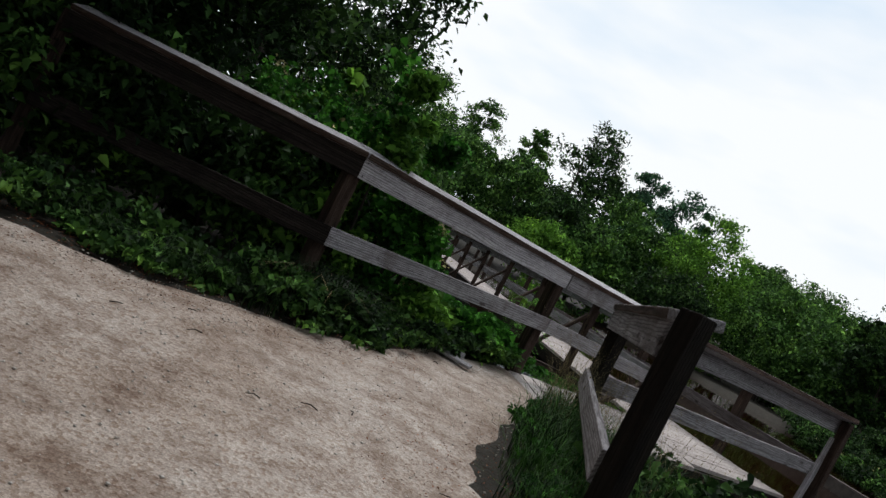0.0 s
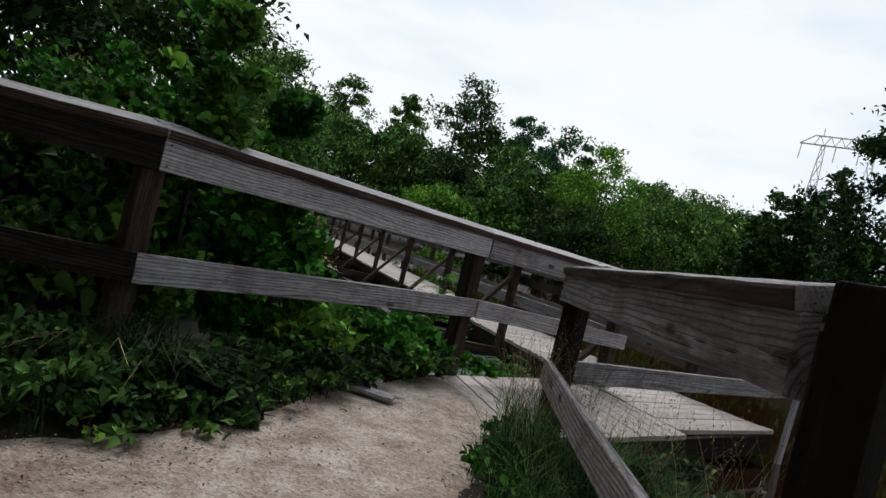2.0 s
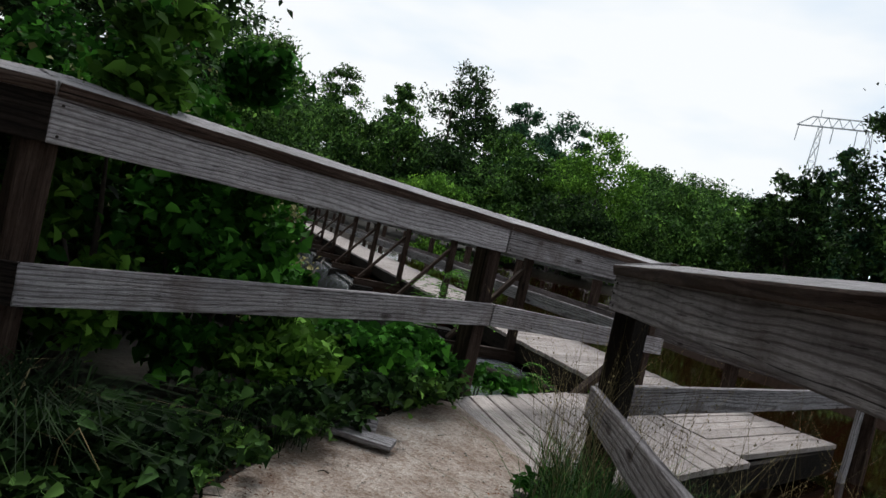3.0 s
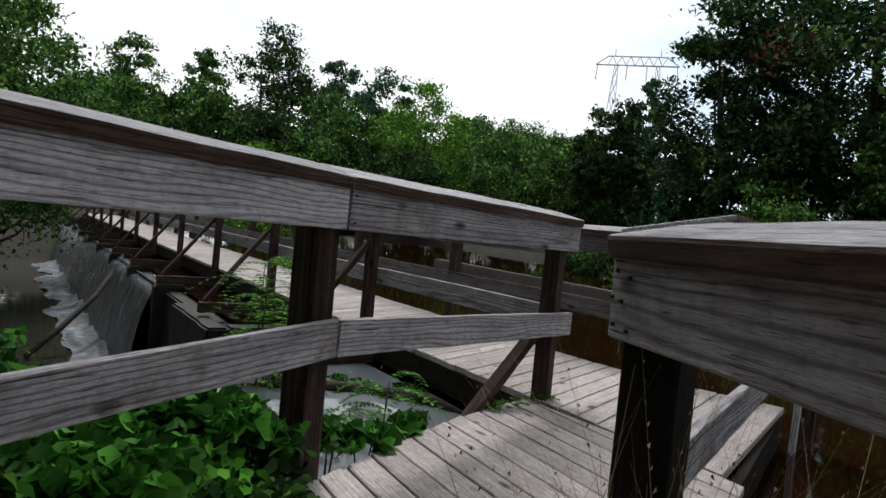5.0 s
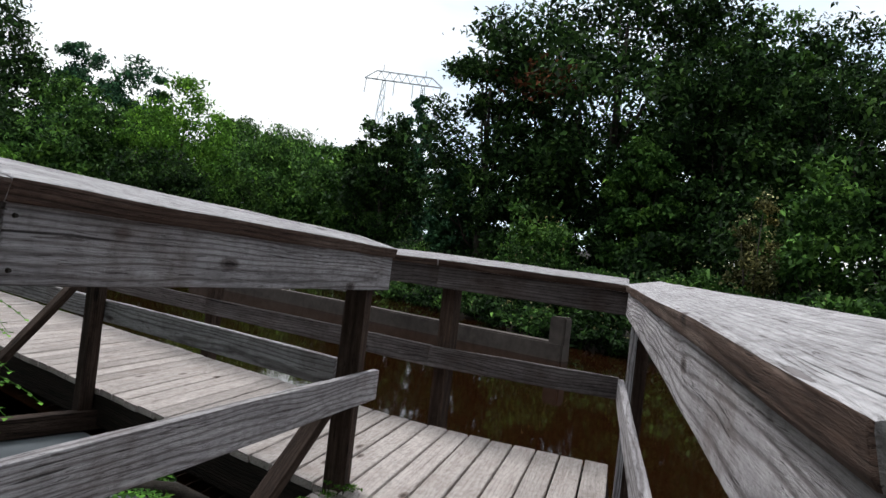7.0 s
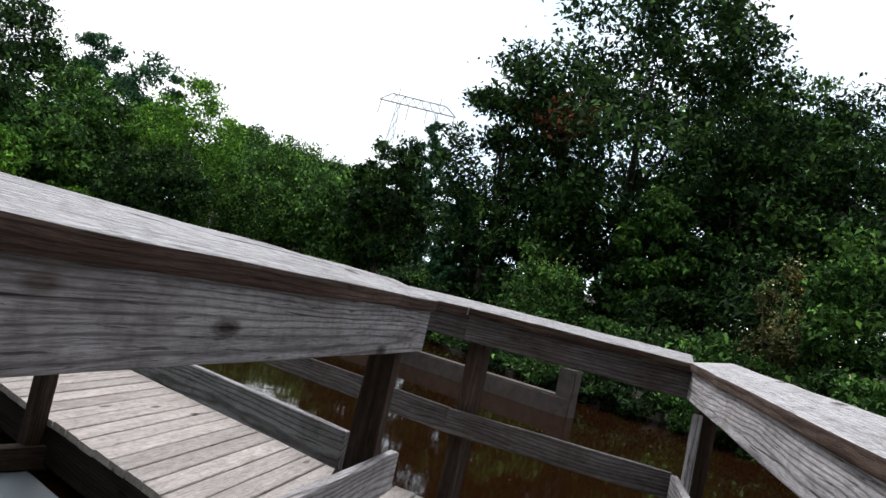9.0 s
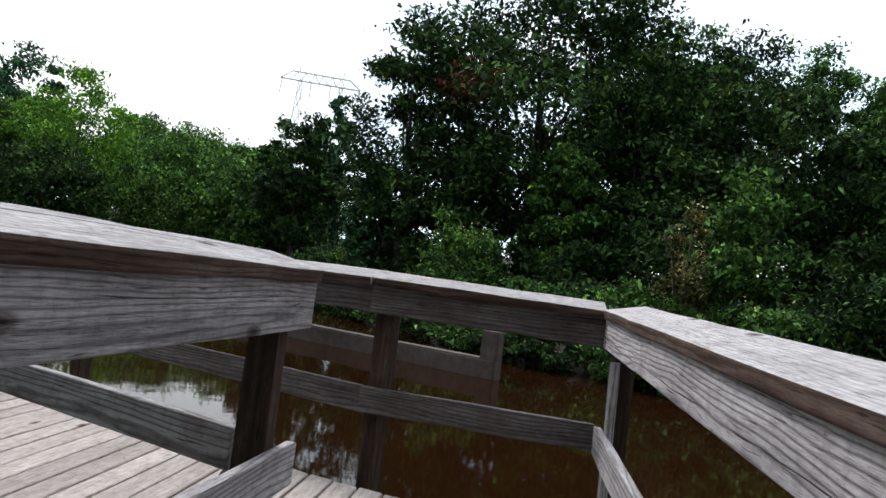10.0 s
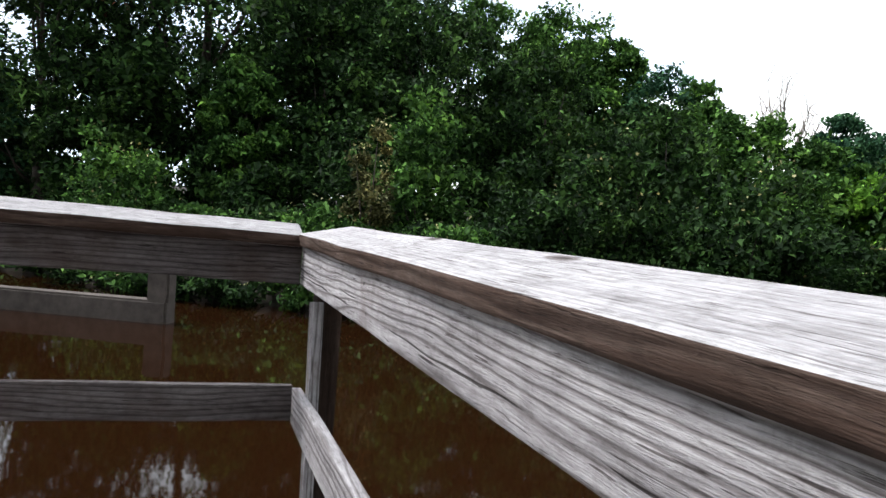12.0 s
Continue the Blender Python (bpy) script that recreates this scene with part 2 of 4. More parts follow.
def gravel_material():
    m, nt, bsdf = material("crushed_limestone_path")
    co = nt.nodes.new("ShaderNodeTexCoord")
    grit = node(nt, "ShaderNodeTexVoronoi", Scale=75.0)
    fine = node(nt, "ShaderNodeTexNoise", Scale=160.0, Detail=4.0, Roughness=0.7)
    mid = node(nt, "ShaderNodeTexNoise", Scale=5.5, Detail=5.0, Roughness=0.62)
    big = node(nt, "ShaderNodeTexNoise", Scale=0.9, Detail=4.0)
    for n in (grit, fine, mid, big):
        nt.links.new(co.outputs["Object"], n.inputs["Vector"])
    c = ramp(nt, fine.outputs["Fac"], [(0.28, (0.185, 0.157, 0.138)), (0.5, (0.355, 0.318, 0.29)), (0.72, (0.525, 0.485, 0.455))])
    c2 = ramp(nt, mid.outputs["Fac"], [(0.34, (0.60, 0.52, 0.47)), (0.52, (0.95, 0.92, 0.89)), (0.68, (1.15, 1.14, 1.12))])
    c3 = ramp(nt, big.outputs["Fac"], [(0.34, (0.66, 0.58, 0.52)), (0.62, (1.05, 1.05, 1.05))])
    c = mixed(nt, "MULTIPLY", 1.0, c, c2)
    c = mixed(nt, "MULTIPLY", 0.9, c, c3)
    chip = ramp(nt, grit.outputs["Color"], [(0.15, (0.62, 0.50, 0.42)), (0.5, (1, 1, 1)), (0.9, (1.25, 1.25, 1.25))])
    c = mixed(nt, "MULTIPLY", 0.7, c, chip)
    nt.links.new(c, bsdf.inputs["Base Color"])
    bsdf.inputs["Roughness"].default_value = 0.95
    bsdf.inputs["Specular IOR Level"].default_value = 0.15
    s = node(nt, "ShaderNodeMath")
    s.operation = "ADD"
    nt.links.new(grit.outputs["Distance"], s.inputs[0])
    nt.links.new(fine.outputs["Fac"], s.inputs[1])
    relief(nt, bsdf, s.outputs[0], 0.5, 0.007)
    return m


def water_material(name, color, ripple, strength):
    m, nt, bsdf = material(name)
    co = nt.nodes.new("ShaderNodeTexCoord")
    n = node(nt, "ShaderNodeTexNoise", Scale=ripple, Detail=3.0)
    nt.links.new(co.outputs["Object"], n.inputs["Vector"])
    bsdf.inputs["Base Color"].default_value = (*color, 1)
    bsdf.inputs["Roughness"].default_value = 0.04
    bsdf.inputs["IOR"].default_value = 1.42
    relief(nt, bsdf, n.outputs["Fac"], strength, 0.01)
    return m


GRAVEL = gravel_material()
POND = water_material("muddy_pond_water", (0.012, 0.0044, 0.0016), 2.5, 0.14)
# pale base colour stands in for the sky mirrored in the pool
POOL = water_material("pool_water_painted_sky", (0.15, 0.165, 0.18), 3.0, 0.22)
RIVER = water_material("lower_river_water", (0.03, 0.028, 0.022), 4.0, 0.35)


# ---- building helpers ----
def mesh_from(name, verts, faces, mat, smooth=False):
    me = bpy.data.meshes.new(name)
    me.from_pydata(verts, [], faces)
    me.materials.append(mat)
    if smooth:
        for p in me.polygons:
            p.use_smooth = True
    me.update()
    return me


def part(name, bm, mat, parent=None, label=""):
    """Links a bmesh (or a ready mesh) as one mesh object, under a thing where parent is given."""
    if isinstance(bm, bpy.types.Mesh):
        me = bm
    else:
        me = bpy.data.meshes.new(name)
        bm.to_mesh(me)
        bm.free()
        me.materials.append(mat)
    ob = new(name, me)
    if parent is not None:
        ob.parent = parent
    if label:
        ob["label"] = label
    return ob


def empty(name, x=0, y=0, z=0):
    e = new(name)
    e.matrix_basis = pose(x, y, z)
    e.empty_display_size = 0.1
    return e


RNG = random.Random(11)


def board_mesh(length, width, thick, bevel=0.006, wear=0.004, cuts=10, warp=0.006):
    """A sawn board along X, from 0 to length; width on Z, thickness on Y, centred. Edges worn, faces slightly warped."""
    bm = bmesh.new()
    bmesh.ops.create_cube(bm, size=1)
    bmesh.ops.scale(bm, vec=(length, thick, width), verts=bm.verts)
    bmesh.ops.translate(bm, vec=(length / 2, 0, 0), verts=bm.verts)
    long_edges = [e for e in bm.edges if abs(e.verts[0].co.x - e.verts[1].co.x) > length * 0.5]
    if cuts:
        bmesh.ops.subdivide_edges(bm, edges=long_edges, cuts=cuts)
    edges = [e for e in bm.edges if e.is_manifold and e.calc_face_angle(0) > 0.5]
    bmesh.ops.bevel(bm, geom=edges, offset=bevel, segments=2, profile=0.6, affect="EDGES")
    seed = RNG.random() * 100
    for v in bm.verts:
        s = noise.noise_vector(Vector((v.co.x * 3.1 + seed, v.co.y * 11, v.co.z * 11)))
        v.co += Vector((s.x * wear if 0.01 < v.co.x < length - 0.01 else s.x * wear * 1.5, s.y * wear, s.z * wear))
        v.co.z += warp * math.sin(v.co.x / length * math.pi) * math.sin(seed)
    return bm


def span(p, q, side=(0, 0, 1)):
    """A pose whose X runs from p to q, with Z as near to side as can be."""
    x = (Vector(q) - Vector(p)).normalized()
    z = Vector(side)
    z = (z - x * z.dot(x)).normalized()
    y = z.cross(x)
    m = Matrix((x, y, z)).transposed().to_4x4()
    m.translation = Vector(p)
    return m


def board(name, p, q, width, thick, mat, parent=None, label="", side=(0, 0, 1), bevel=0.006, wear=0.004, warp=0.006, edge=None):
    length = (Vector(q) - Vector(p)).length
    bm = board_mesh(length, width, thick, bevel, wear, max(2, min(14, int(length * 6))), warp)
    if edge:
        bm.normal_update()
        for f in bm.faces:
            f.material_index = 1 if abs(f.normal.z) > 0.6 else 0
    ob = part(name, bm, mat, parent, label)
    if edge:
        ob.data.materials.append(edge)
    m = span(p, q, side)
    ob.matrix_basis = (parent.matrix_basis.inverted() @ m) if parent is not None else m
    return ob


def fall_material():
    m, nt, bsdf = material("falling_water")
    co = nt.nodes.new("ShaderNodeTexCoord")
    mp = node(nt, "ShaderNodeMapping")
    mp.inputs["Scale"].default_value = (3.0, 7.0, 0.6)
    nt.links.new(co.outputs["Object"], mp.inputs["Vector"])
    n = node(nt, "ShaderNodeTexNoise", Scale=2.2, Detail=6.0, Roughness=0.7)
    nt.links.new(mp.outputs[0], n.inputs["Vector"])
    c = ramp(nt, n.outputs["Fac"], [(0.46, (0.012, 0.013, 0.014)), (0.60, (0.07, 0.08, 0.09)), (0.76, (0.42, 0.46, 0.50))])
    nt.links.new(c, bsdf.inputs["Base Color"])
    bsdf.inputs["Roughness"].default_value = 0.25
    relief(nt, bsdf, n.outputs["Fac"], 0.8, 0.05)
    return m


def foam_material():
    m, nt, bsdf = material("river_foam")
    co = nt.nodes.new("ShaderNodeTexCoord")
    n = node(nt, "ShaderNodeTexNoise", Scale=2.4, Detail=7.0, Roughness=0.7)
    nt.links.new(co.outputs["Object"], n.inputs["Vector"])
    c = ramp(nt, n.outputs["Fac"], [(0.44, (0.02, 0.024, 0.028)), (0.60, (0.12, 0.145, 0.165)), (0.76, (0.5, 0.55, 0.58))])
    nt.links.new(c, bsdf.inputs["Base Color"])
    bsdf.inputs["Roughness"].default_value = 0.5
    relief(nt, bsdf, n.outputs["Fac"], 1.0, 0.08)
    return m


FALL = fall_material()
FOAM = foam_material()


def tube(points, radii, sides=7, closed=True):
    """Verts and faces of a tapered tube along points."""
    vs, fs = [], []
    up = Vector((0.31, 0.17, 0.93))
    n = len(points)
    for i, (p, r) in enumerate(zip(points, radii)):
        a, b = points[max(0, i - 1)], points[min(n - 1, i + 1)]
        d = (Vector(b) - Vector(a)).normalized()
        u = d.cross(up)
        u = u.normalized() if u.length > 1e-4 else Vector((1, 0, 0))
        w = d.cross(u)
        for k in range(sides):
            ang = 2 * math.pi * k / sides
            vs.append(tuple(Vector(p) + (u * math.cos(ang) + w * math.sin(ang)) * r))
    for i in range(n - 1):
        for k in range(sides):
            fs.append((i * sides + k, i * sides + (k + 1) % sides, (i + 1) * sides + (k + 1) % sides, (i + 1) * sides + k))
    if closed:
        fs.append(tuple(range(sides))[::-1])
        fs.append(tuple((n - 1) * sides + k for k in range(sides)))
    return vs, fs


def gather(pieces):
    vs, fs = [], []
    for v, f in pieces:
        o = len(vs)
        vs += v
        fs += [tuple(i + o for i in q) for q in f]
    return vs, fs


def leaf_mesh(name, centres, sizes, mat, rng, droop=0.25, slim=0.55, flat=0.5, cupped=False):
    """One mesh of leaves, each a blade folded along its midrib, at centres (n x 3)."""
    n = len(centres)
    nor = rng.normal(size=(n, 3))
    nor[:, 2] = np.abs(nor[:, 2]) + flat
    nor /= np.linalg.norm(nor, axis=1)[:, None]
    ax = rng.normal(size=(n, 3))
    ax -= nor * (ax * nor).sum(1)[:, None]
    ax /= np.linalg.norm(ax, axis=1)[:, None]
    ax[:, 2] -= droop
    sd = np.cross(nor, ax)
    s = np.asarray(sizes)[:, None] * np.ones((n, 1))
    lift = nor * s * 0.12
    base = centres - ax * s * 0.5
    tip = centres + ax * s * 0.5 - lift * 1.2
    a = centres - ax * s * 0.08 + sd * s * slim * 0.5 + lift
    b = centres - ax * s * 0.08 - sd * s * slim * 0.5 + lift
    if cupped:
        wl, wr = sd * s * slim, sd * s * slim
        rise = nor * s
        ring = [base, centres - ax * s * 0.30 + wl * 0.52 + rise * 0.10, centres + ax * s * 0.10 + wl * 0.40 + rise * 0.13, tip, centres + ax * s * 0.10 - wr * 0.40 + rise * 0.10, centres - ax * s * 0.30 - wr * 0.52 + rise * 0.14]
        verts = np.stack(ring + [centres - ax * s * 0.05 - rise * 0.02], 1).reshape(-1, 3)
        k, order = 7, [(0, 1, 6), (1, 2, 6), (2, 3, 6), (3, 4, 6), (4, 5, 6), (5, 0, 6)]
    else:
        verts = np.stack([base, a, tip, b], 1).reshape(-1, 3)
        k, order = 4, [(0, 1, 2), (0, 2, 3)]
    idx = np.arange(n) * k
    tris = np.stack([idx + i for t in order for i in t], 1).reshape(-1, 3)
    f = len(order)
    me = bpy.data.meshes.new(name)
    me.vertices.add(n * k)
    me.vertices.foreach_set("co", verts.astype(np.float32).ravel())
    me.loops.add(n * f * 3)
    me.loops.foreach_set("vertex_index", tris.ravel().astype(np.int32))
    me.polygons.add(n * f)
    me.polygons.foreach_set("loop_start", np.arange(n * f, dtype=np.int32) * 3)
    me.polygons.foreach_set("loop_total", np.full(n * f, 3, dtype=np.int32))
    me.materials.append(mat)
    if cupped:
        me.polygons.foreach_set("use_smooth", np.ones(n * f, dtype=bool))
    me.update()
    me.validate()
    return me


def blade_mesh(name, roots, heights, mat, rng, lean=0.45, width=0.008, heads=0.0, droop=0.0):
    """Grass blades and stalks: each a bent strip of three quads; heads adds seed heads."""
    vs, fs = [], []
    for (x, y, z), h in zip(roots, heights):
        a = rng.uniform(0, 2 * math.pi)
        l = h * lean * rng.uniform(0.2, 1.2)
        dx, dy = math.cos(a), math.sin(a)
        px, py = -dy * width * 0.5, dx * width * 0.5
        o = len(vs)
        for k in range(4):
            f = k / 3
            taper = 1 - f * 0.85
            cx, cy, cz = x + dx * l * f * f, y + dy * l * f * f, z + h * (f * (1 + 0.5 * droop) - (0.18 * lean + droop) * f * f)
            vs += [(cx + px * taper, cy + py * taper, cz), (cx - px * taper, cy - py * taper, cz)]
        for k in range(3):
            fs.append((o + 2 * k, o + 2 * k + 1, o + 2 * k + 3, o + 2 * k + 2))
        if rng.uniform() < heads:
            for j in range(7):
                f = 0.72 + 0.04 * j
                cx, cy, cz = x + dx * l * f * f, y + dy * l * f * f, z + h * (f - 0.18 * lean * f * f)
                b = rng.uniform(0, 2 * math.pi)
                s = 0.006 * (1.4 - 0.1 * j)
                o = len(vs)
                vs += [(cx, cy, cz), (cx + math.cos(b) * s, cy + math.sin(b) * s, cz + s * 0.7), (cx + math.cos(b + 0.8) * s * 0.6, cy + math.sin(b + 0.8) * s * 0.6, cz + s * 1.5)]
                fs.append((o, o + 1, o + 2))
    return mesh_from(name, vs, fs, mat)


# ---- the plan ----
A, B, E = (0.99, 5.33), (3.275, 6.835), (5.185, 7.628)
D, F, P = (3.205, 5.465), (6.915, 7.165), (2.243, 2.875)
Z = (-1.22, 5.5)
POND_Z = -0.30
SHORE_WEST = ((4.6, -60), (4.2, -8), (3.5, 2.0), (3.45, 4.8), (3.35, 6.7), (2.9, 7.6), (2.2, 9.0), (1.5, 10.5), (0.6, 12.2), (-1.0, 15), (-2.2, 20), (-2.5, 30), (-1, 37), (6, 40), (14, 44), (18, 50))
SHORE_EAST = ((12, -60), (14.5, -10), (15.5, 4), (14.4, 9), (15.5, 13), (19, 20), (25, 30), (26, 40), (18, 50))


def inside(x, y, poly):
    hit = False
    j = len(poly) - 1
    for i in range(len(poly)):
        xi, yi = poly[i]
        xj, yj = poly[j]
        if (yi > y) != (yj > y) and x < (xj - xi) * (y - yi) / (yj - yi) + xi:
            hit = not hit
        j = i
    return hit


def distance(x, y, line):
    best = 1e9
    for (ax, ay), (bx, by) in zip(line, line[1:]):
        dx, dy = bx - ax, by - ay
        f = max(0, min(1, ((x - ax) * dx + (y - ay) * dy) / (dx * dx + dy * dy)))
        best = min(best, math.hypot(x - ax - f * dx, y - ay - f * dy))
    return best


BASIN = SHORE_WEST + SHORE_EAST[::-1][1:]


def ground_z(x, y):
    d = min(distance(x, y, SHORE_WEST), distance(x, y, SHORE_EAST))
    bump = noise.noise(Vector((x * 0.9, y * 0.9, 0))) * 0.03 + noise.noise(Vector((x * 0.13, y * 0.13, 4))) * min(1.2, d * 0.05)
    if inside(x, y, BASIN):
        return -0.12 - min(2.3, d * 1.9) + bump
    return 0.015 + bump * (0.4 if d < 6 and y < 9 and x < 6 else 1.0) + (min(6, max(0, d - 12) * 0.06)) - 0.12 * max(0, 1 - d / 0.35)


def spaced(lo, hi, a, b, fine, grow):
    out = list(np.arange(a, b + 1e-6, fine))
    s = fine
    while out[-1] < hi:
        s *= grow
        out.append(out[-1] + s)
    s = fine
    while out[0] > lo:
        s *= grow
        out.insert(0, out[0] - s)
    return out


def ground():
    xs, ys = spaced(-900, 900, -4, 8, 0.3, 1.16), spaced(-900, 900, -2, 10, 0.3, 1.16)
    vs = [(x, y, ground_z(x, y)) for y in ys for x in xs]
    w = len(xs)
    fs = [(j * w + i, j * w + i + 1, (j + 1) * w + i + 1, (j + 1) * w + i) for j in range(len(ys) - 1) for i in range(w - 1)]
    ob = new("ground", mesh_from("ground", vs, fs, SOIL, True))
    return tagged(ob, "dark damp soil under leaf litter", "ground", kind="structure")


PATH_EDGE = ((-6, -8), (-4.5, 2.0), (-2.2, 4.2), (-0.4, 4.1), (0.2, 4.15), (0.6, 4.38), (1.05, 4.62), (1.5, 5.0), (1.75, 5.35), (1.97, 5.85), (2.45, 6.2), (3.08, 6.86), (3.4, 6.9), (3.4, 5.7), (3.1, 5.5), (2.75, 4.85), (2.45, 4.2), (2.2, 3.6), (2.05, 3.1), (2.0, 2.0), (2.3, -8))


def path():
    step = 0.07
    vs, fs, at = [], [], {}
    nx, ny = int(9.8 / step), int(9.2 / step)
    for j in range(ny):
        for i in range(nx):
            x, y = -6.2 + i * step, -2.2 + j * step
            q = noise.noise(Vector((x * 2.3, y * 2.3, 7))) * 0.12 + noise.noise(Vector((x * 9, y * 9, 2))) * 0.04
            if not inside(x + q, y + q, PATH_EDGE):
                continue
            d = distance(x + q, y + q, PATH_EDGE)
            z = max(ground_z(x, y), -0.02) + 0.022 * min(1, d / 0.18) - 0.012 + noise.noise(Vector((x * 5, y * 5, 1))) * 0.006
            at[i, j] = len(vs)
            vs.append((x, y, z))
    for (i, j), a in at.items():
        if (i + 1, j) in at and (i, j + 1) in at and (i + 1, j + 1) in at:
            fs.append((a, at[i + 1, j], at[i + 1, j + 1], at[i, j + 1]))
    ob = new("path", mesh_from("path", vs, fs, GRAVEL, True))
    return tagged(ob, "pale crushed limestone path with brown stains", "path", kind="structure")


ground()
path()


def sheet(name, x0, y0, x1, y1, z, mat, label):
    ob = new(name, mesh_from(name, [(x0, y0, z), (x1, y0, z), (x1, y1, z), (x0, y1, z)], [(0, 1, 2, 3)], mat))
    return tagged(ob, label, "water", kind="structure")


def flat(name, outline, z, mat, label, category):
    ob = new(name, mesh_from(name, [(x, y, z) for x, y in outline], [tuple(range(len(outline)))], mat))
    return tagged(ob, label, category, kind="structure")


flat("water_pond", ((3.0, -60), (20, -60), (34, 40), (24, 52), (4.42, 52), (4.42, 12.0), (4.93, 12.0), (4.93, 7.3), (3.0, 5.6)), POND_Z, POND, "still brown muddy pond water", "water")
flat("water_pool", ((2.9, 6.6), (4.93, 7.3), (4.93, 10.3), (2.9, 10.3)), POND_Z + 0.03, POOL, "rippled water beside the bridge, sky reflection painted pale", "water")
flat("water_river", ((-8, 10.3), (4.35, 10.3), (4.35, 44), (-8, 44)), -1.9, RIVER, "grey river water below the weir", "water")


# ---- rails and deck ----
def xyz(p, z):
    return (p[0], p[1], z)


def toward(p, q, d):
    v = Vector((q[0] - p[0], q[1] - p[1])).normalized()
    return (p[0] + v.x * d, p[1] + v.y * d)


def offset(p, q, d):
    """The points p and q moved d metres to the left of the way from p to q."""
    v = Vector((q[0] - p[0], q[1] - p[1])).normalized()
    return (p[0] - v.y * d, p[1] + v.x * d), (q[0] - v.y * d, q[1] + v.x * d)


def rail_span(thing, p, q, zp, zq, out, low=0.53, ext=(0.0, 0.0), cap_width=0.2, lip=0.015, cap_ext=(0.0, 0.0), tilt=0.05, mat=None, cap_mat=None):
    """Top board, cap and lower board from p to q (inner faces); zp, zq: height of the cap's top; out: +1 where the posts stand to the left.
    lip: how far the cap stands over the inner face; tilt: its fall towards the inside."""
    p2, q2 = toward(p, q, -ext[0]), toward(q, p, -ext[1])
    a, b = offset(p2, q2, 0.019 * out)
    top = board("top_rail", xyz(a, zp - 0.129), xyz(b, zq - 0.129), 0.152, 0.038, mat or WOOD, thing)
    p3, q3 = toward(p, q, -cap_ext[0]), toward(q, p, -cap_ext[1])
    a, b = offset(p3, q3, (cap_width / 2 - lip) * out)
    n = Vector((a[1] - b[1], b[0] - a[0], 0)).normalized()
    rise = tilt * (cap_width / 2 - lip) - 0.031
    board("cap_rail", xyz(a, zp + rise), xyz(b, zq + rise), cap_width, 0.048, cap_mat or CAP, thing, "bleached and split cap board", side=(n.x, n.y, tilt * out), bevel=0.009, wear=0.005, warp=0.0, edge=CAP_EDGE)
    a, b = offset(p2, q2, 0.019 * out)
    lp, lq = low if isinstance(low, tuple) else (low, low)
    board("lower_rail", xyz(a, zp - lp - 0.07), xyz(b, zq - lq - 0.07), 0.14, 0.038, mat or WOOD, thing)
    return top


def post(thing, x, y, z0, z1, w=0.1, turn=0.0, name="post", mat=None):
    ob = part(name, board_mesh(z1 - z0, w, w, 0.007, 0.004, 6, 0.0), mat or POST, thing)
    m = Matrix.Translation((x, y, z0)) @ pose(0, 0, 0, 0, 0, turn) @ pose(0, 0, 0, 0, -90, 0)
    ob.matrix_basis = thing.matrix_basis.inverted() @ m
    return ob


def nails(thing, p, q, zc, d, spots, out):
    """Nail heads on the inner face near p, at spots (along, up)."""
    v = Vector((q[0] - p[0], q[1] - p[1], 0)).normalized()
    nrm = Vector((v.y, -v.x, 0)) * out
    for s, u in spots:
        c = Vector((p[0], p[1], zc + u)) + v * s + nrm * 0.003
        bm = bmesh.new()
        bmesh.ops.create_cone(bm, cap_ends=True, segments=8, radius1=0.005, radius2=0.004, depth=0.006)
        ob = part("nail", bm, NAIL, thing)
        m = nrm.to_track_quat("Z", "Y").to_matrix().to_4x4()
        m.translation = c
        up = thing.matrix_basis if thing.parent is None else thing.parent.matrix_basis @ thing.matrix_basis
        ob.matrix_basis = up.inverted() @ m


# the fence along the path, from the bushes to the bridge
fence = tagged(empty("path_railing", *A), "weathered grey wooden railing along the gravel path", "railing")
# span under the trees: their shade is painted into its boards
rail_span(fence, Z, A, 1.18, 1.19, 1, low=(0.61, 0.596), cap_width=0.2, mat=BROWN_TREE_SHADE, tilt=0.22)
rail_ab = rail_span(fence, A, B, 1.19, 1.157, 1, low=(0.596, 0.54), cap_width=0.2, tilt=0.24, lip=0.02)
rail_be = rail_span(fence, B, E, 1.157, 1.121, 1, low=(0.54, 0.588), ext=(-0.012, 0.03), cap_ext=(0.0, 0.03), cap_width=0.21, tilt=0.24, lip=0.022)
for (px, py), (ox, oy), zt, w in ((A, (-0.05, 0.10), 1.14, 0.11), (B, (-0.07, 0.11), 1.10, 0.12), (E, (-0.13, 0.05), 1.06, 0.10), (Z, (-0.02, 0.10), 1.13, 0.10)):
    post(fence, px + ox, py + oy, -0.6 if px < 3 else -1.9, zt, w, 28)
board("brace", (4.42, 7.56, -0.06), (4.98, 7.66, 0.46), 0.085, 0.045, POST, fence, side=(0, 1, 0))
nails(rail_ab, A, B, 1.06, 0, ((0.03, 0.05), (0.03, -0.05)), 1)
nails(rail_be, B, E, 1.028, 0, ((0.035, 0.05), (0.035, -0.05)), 1)

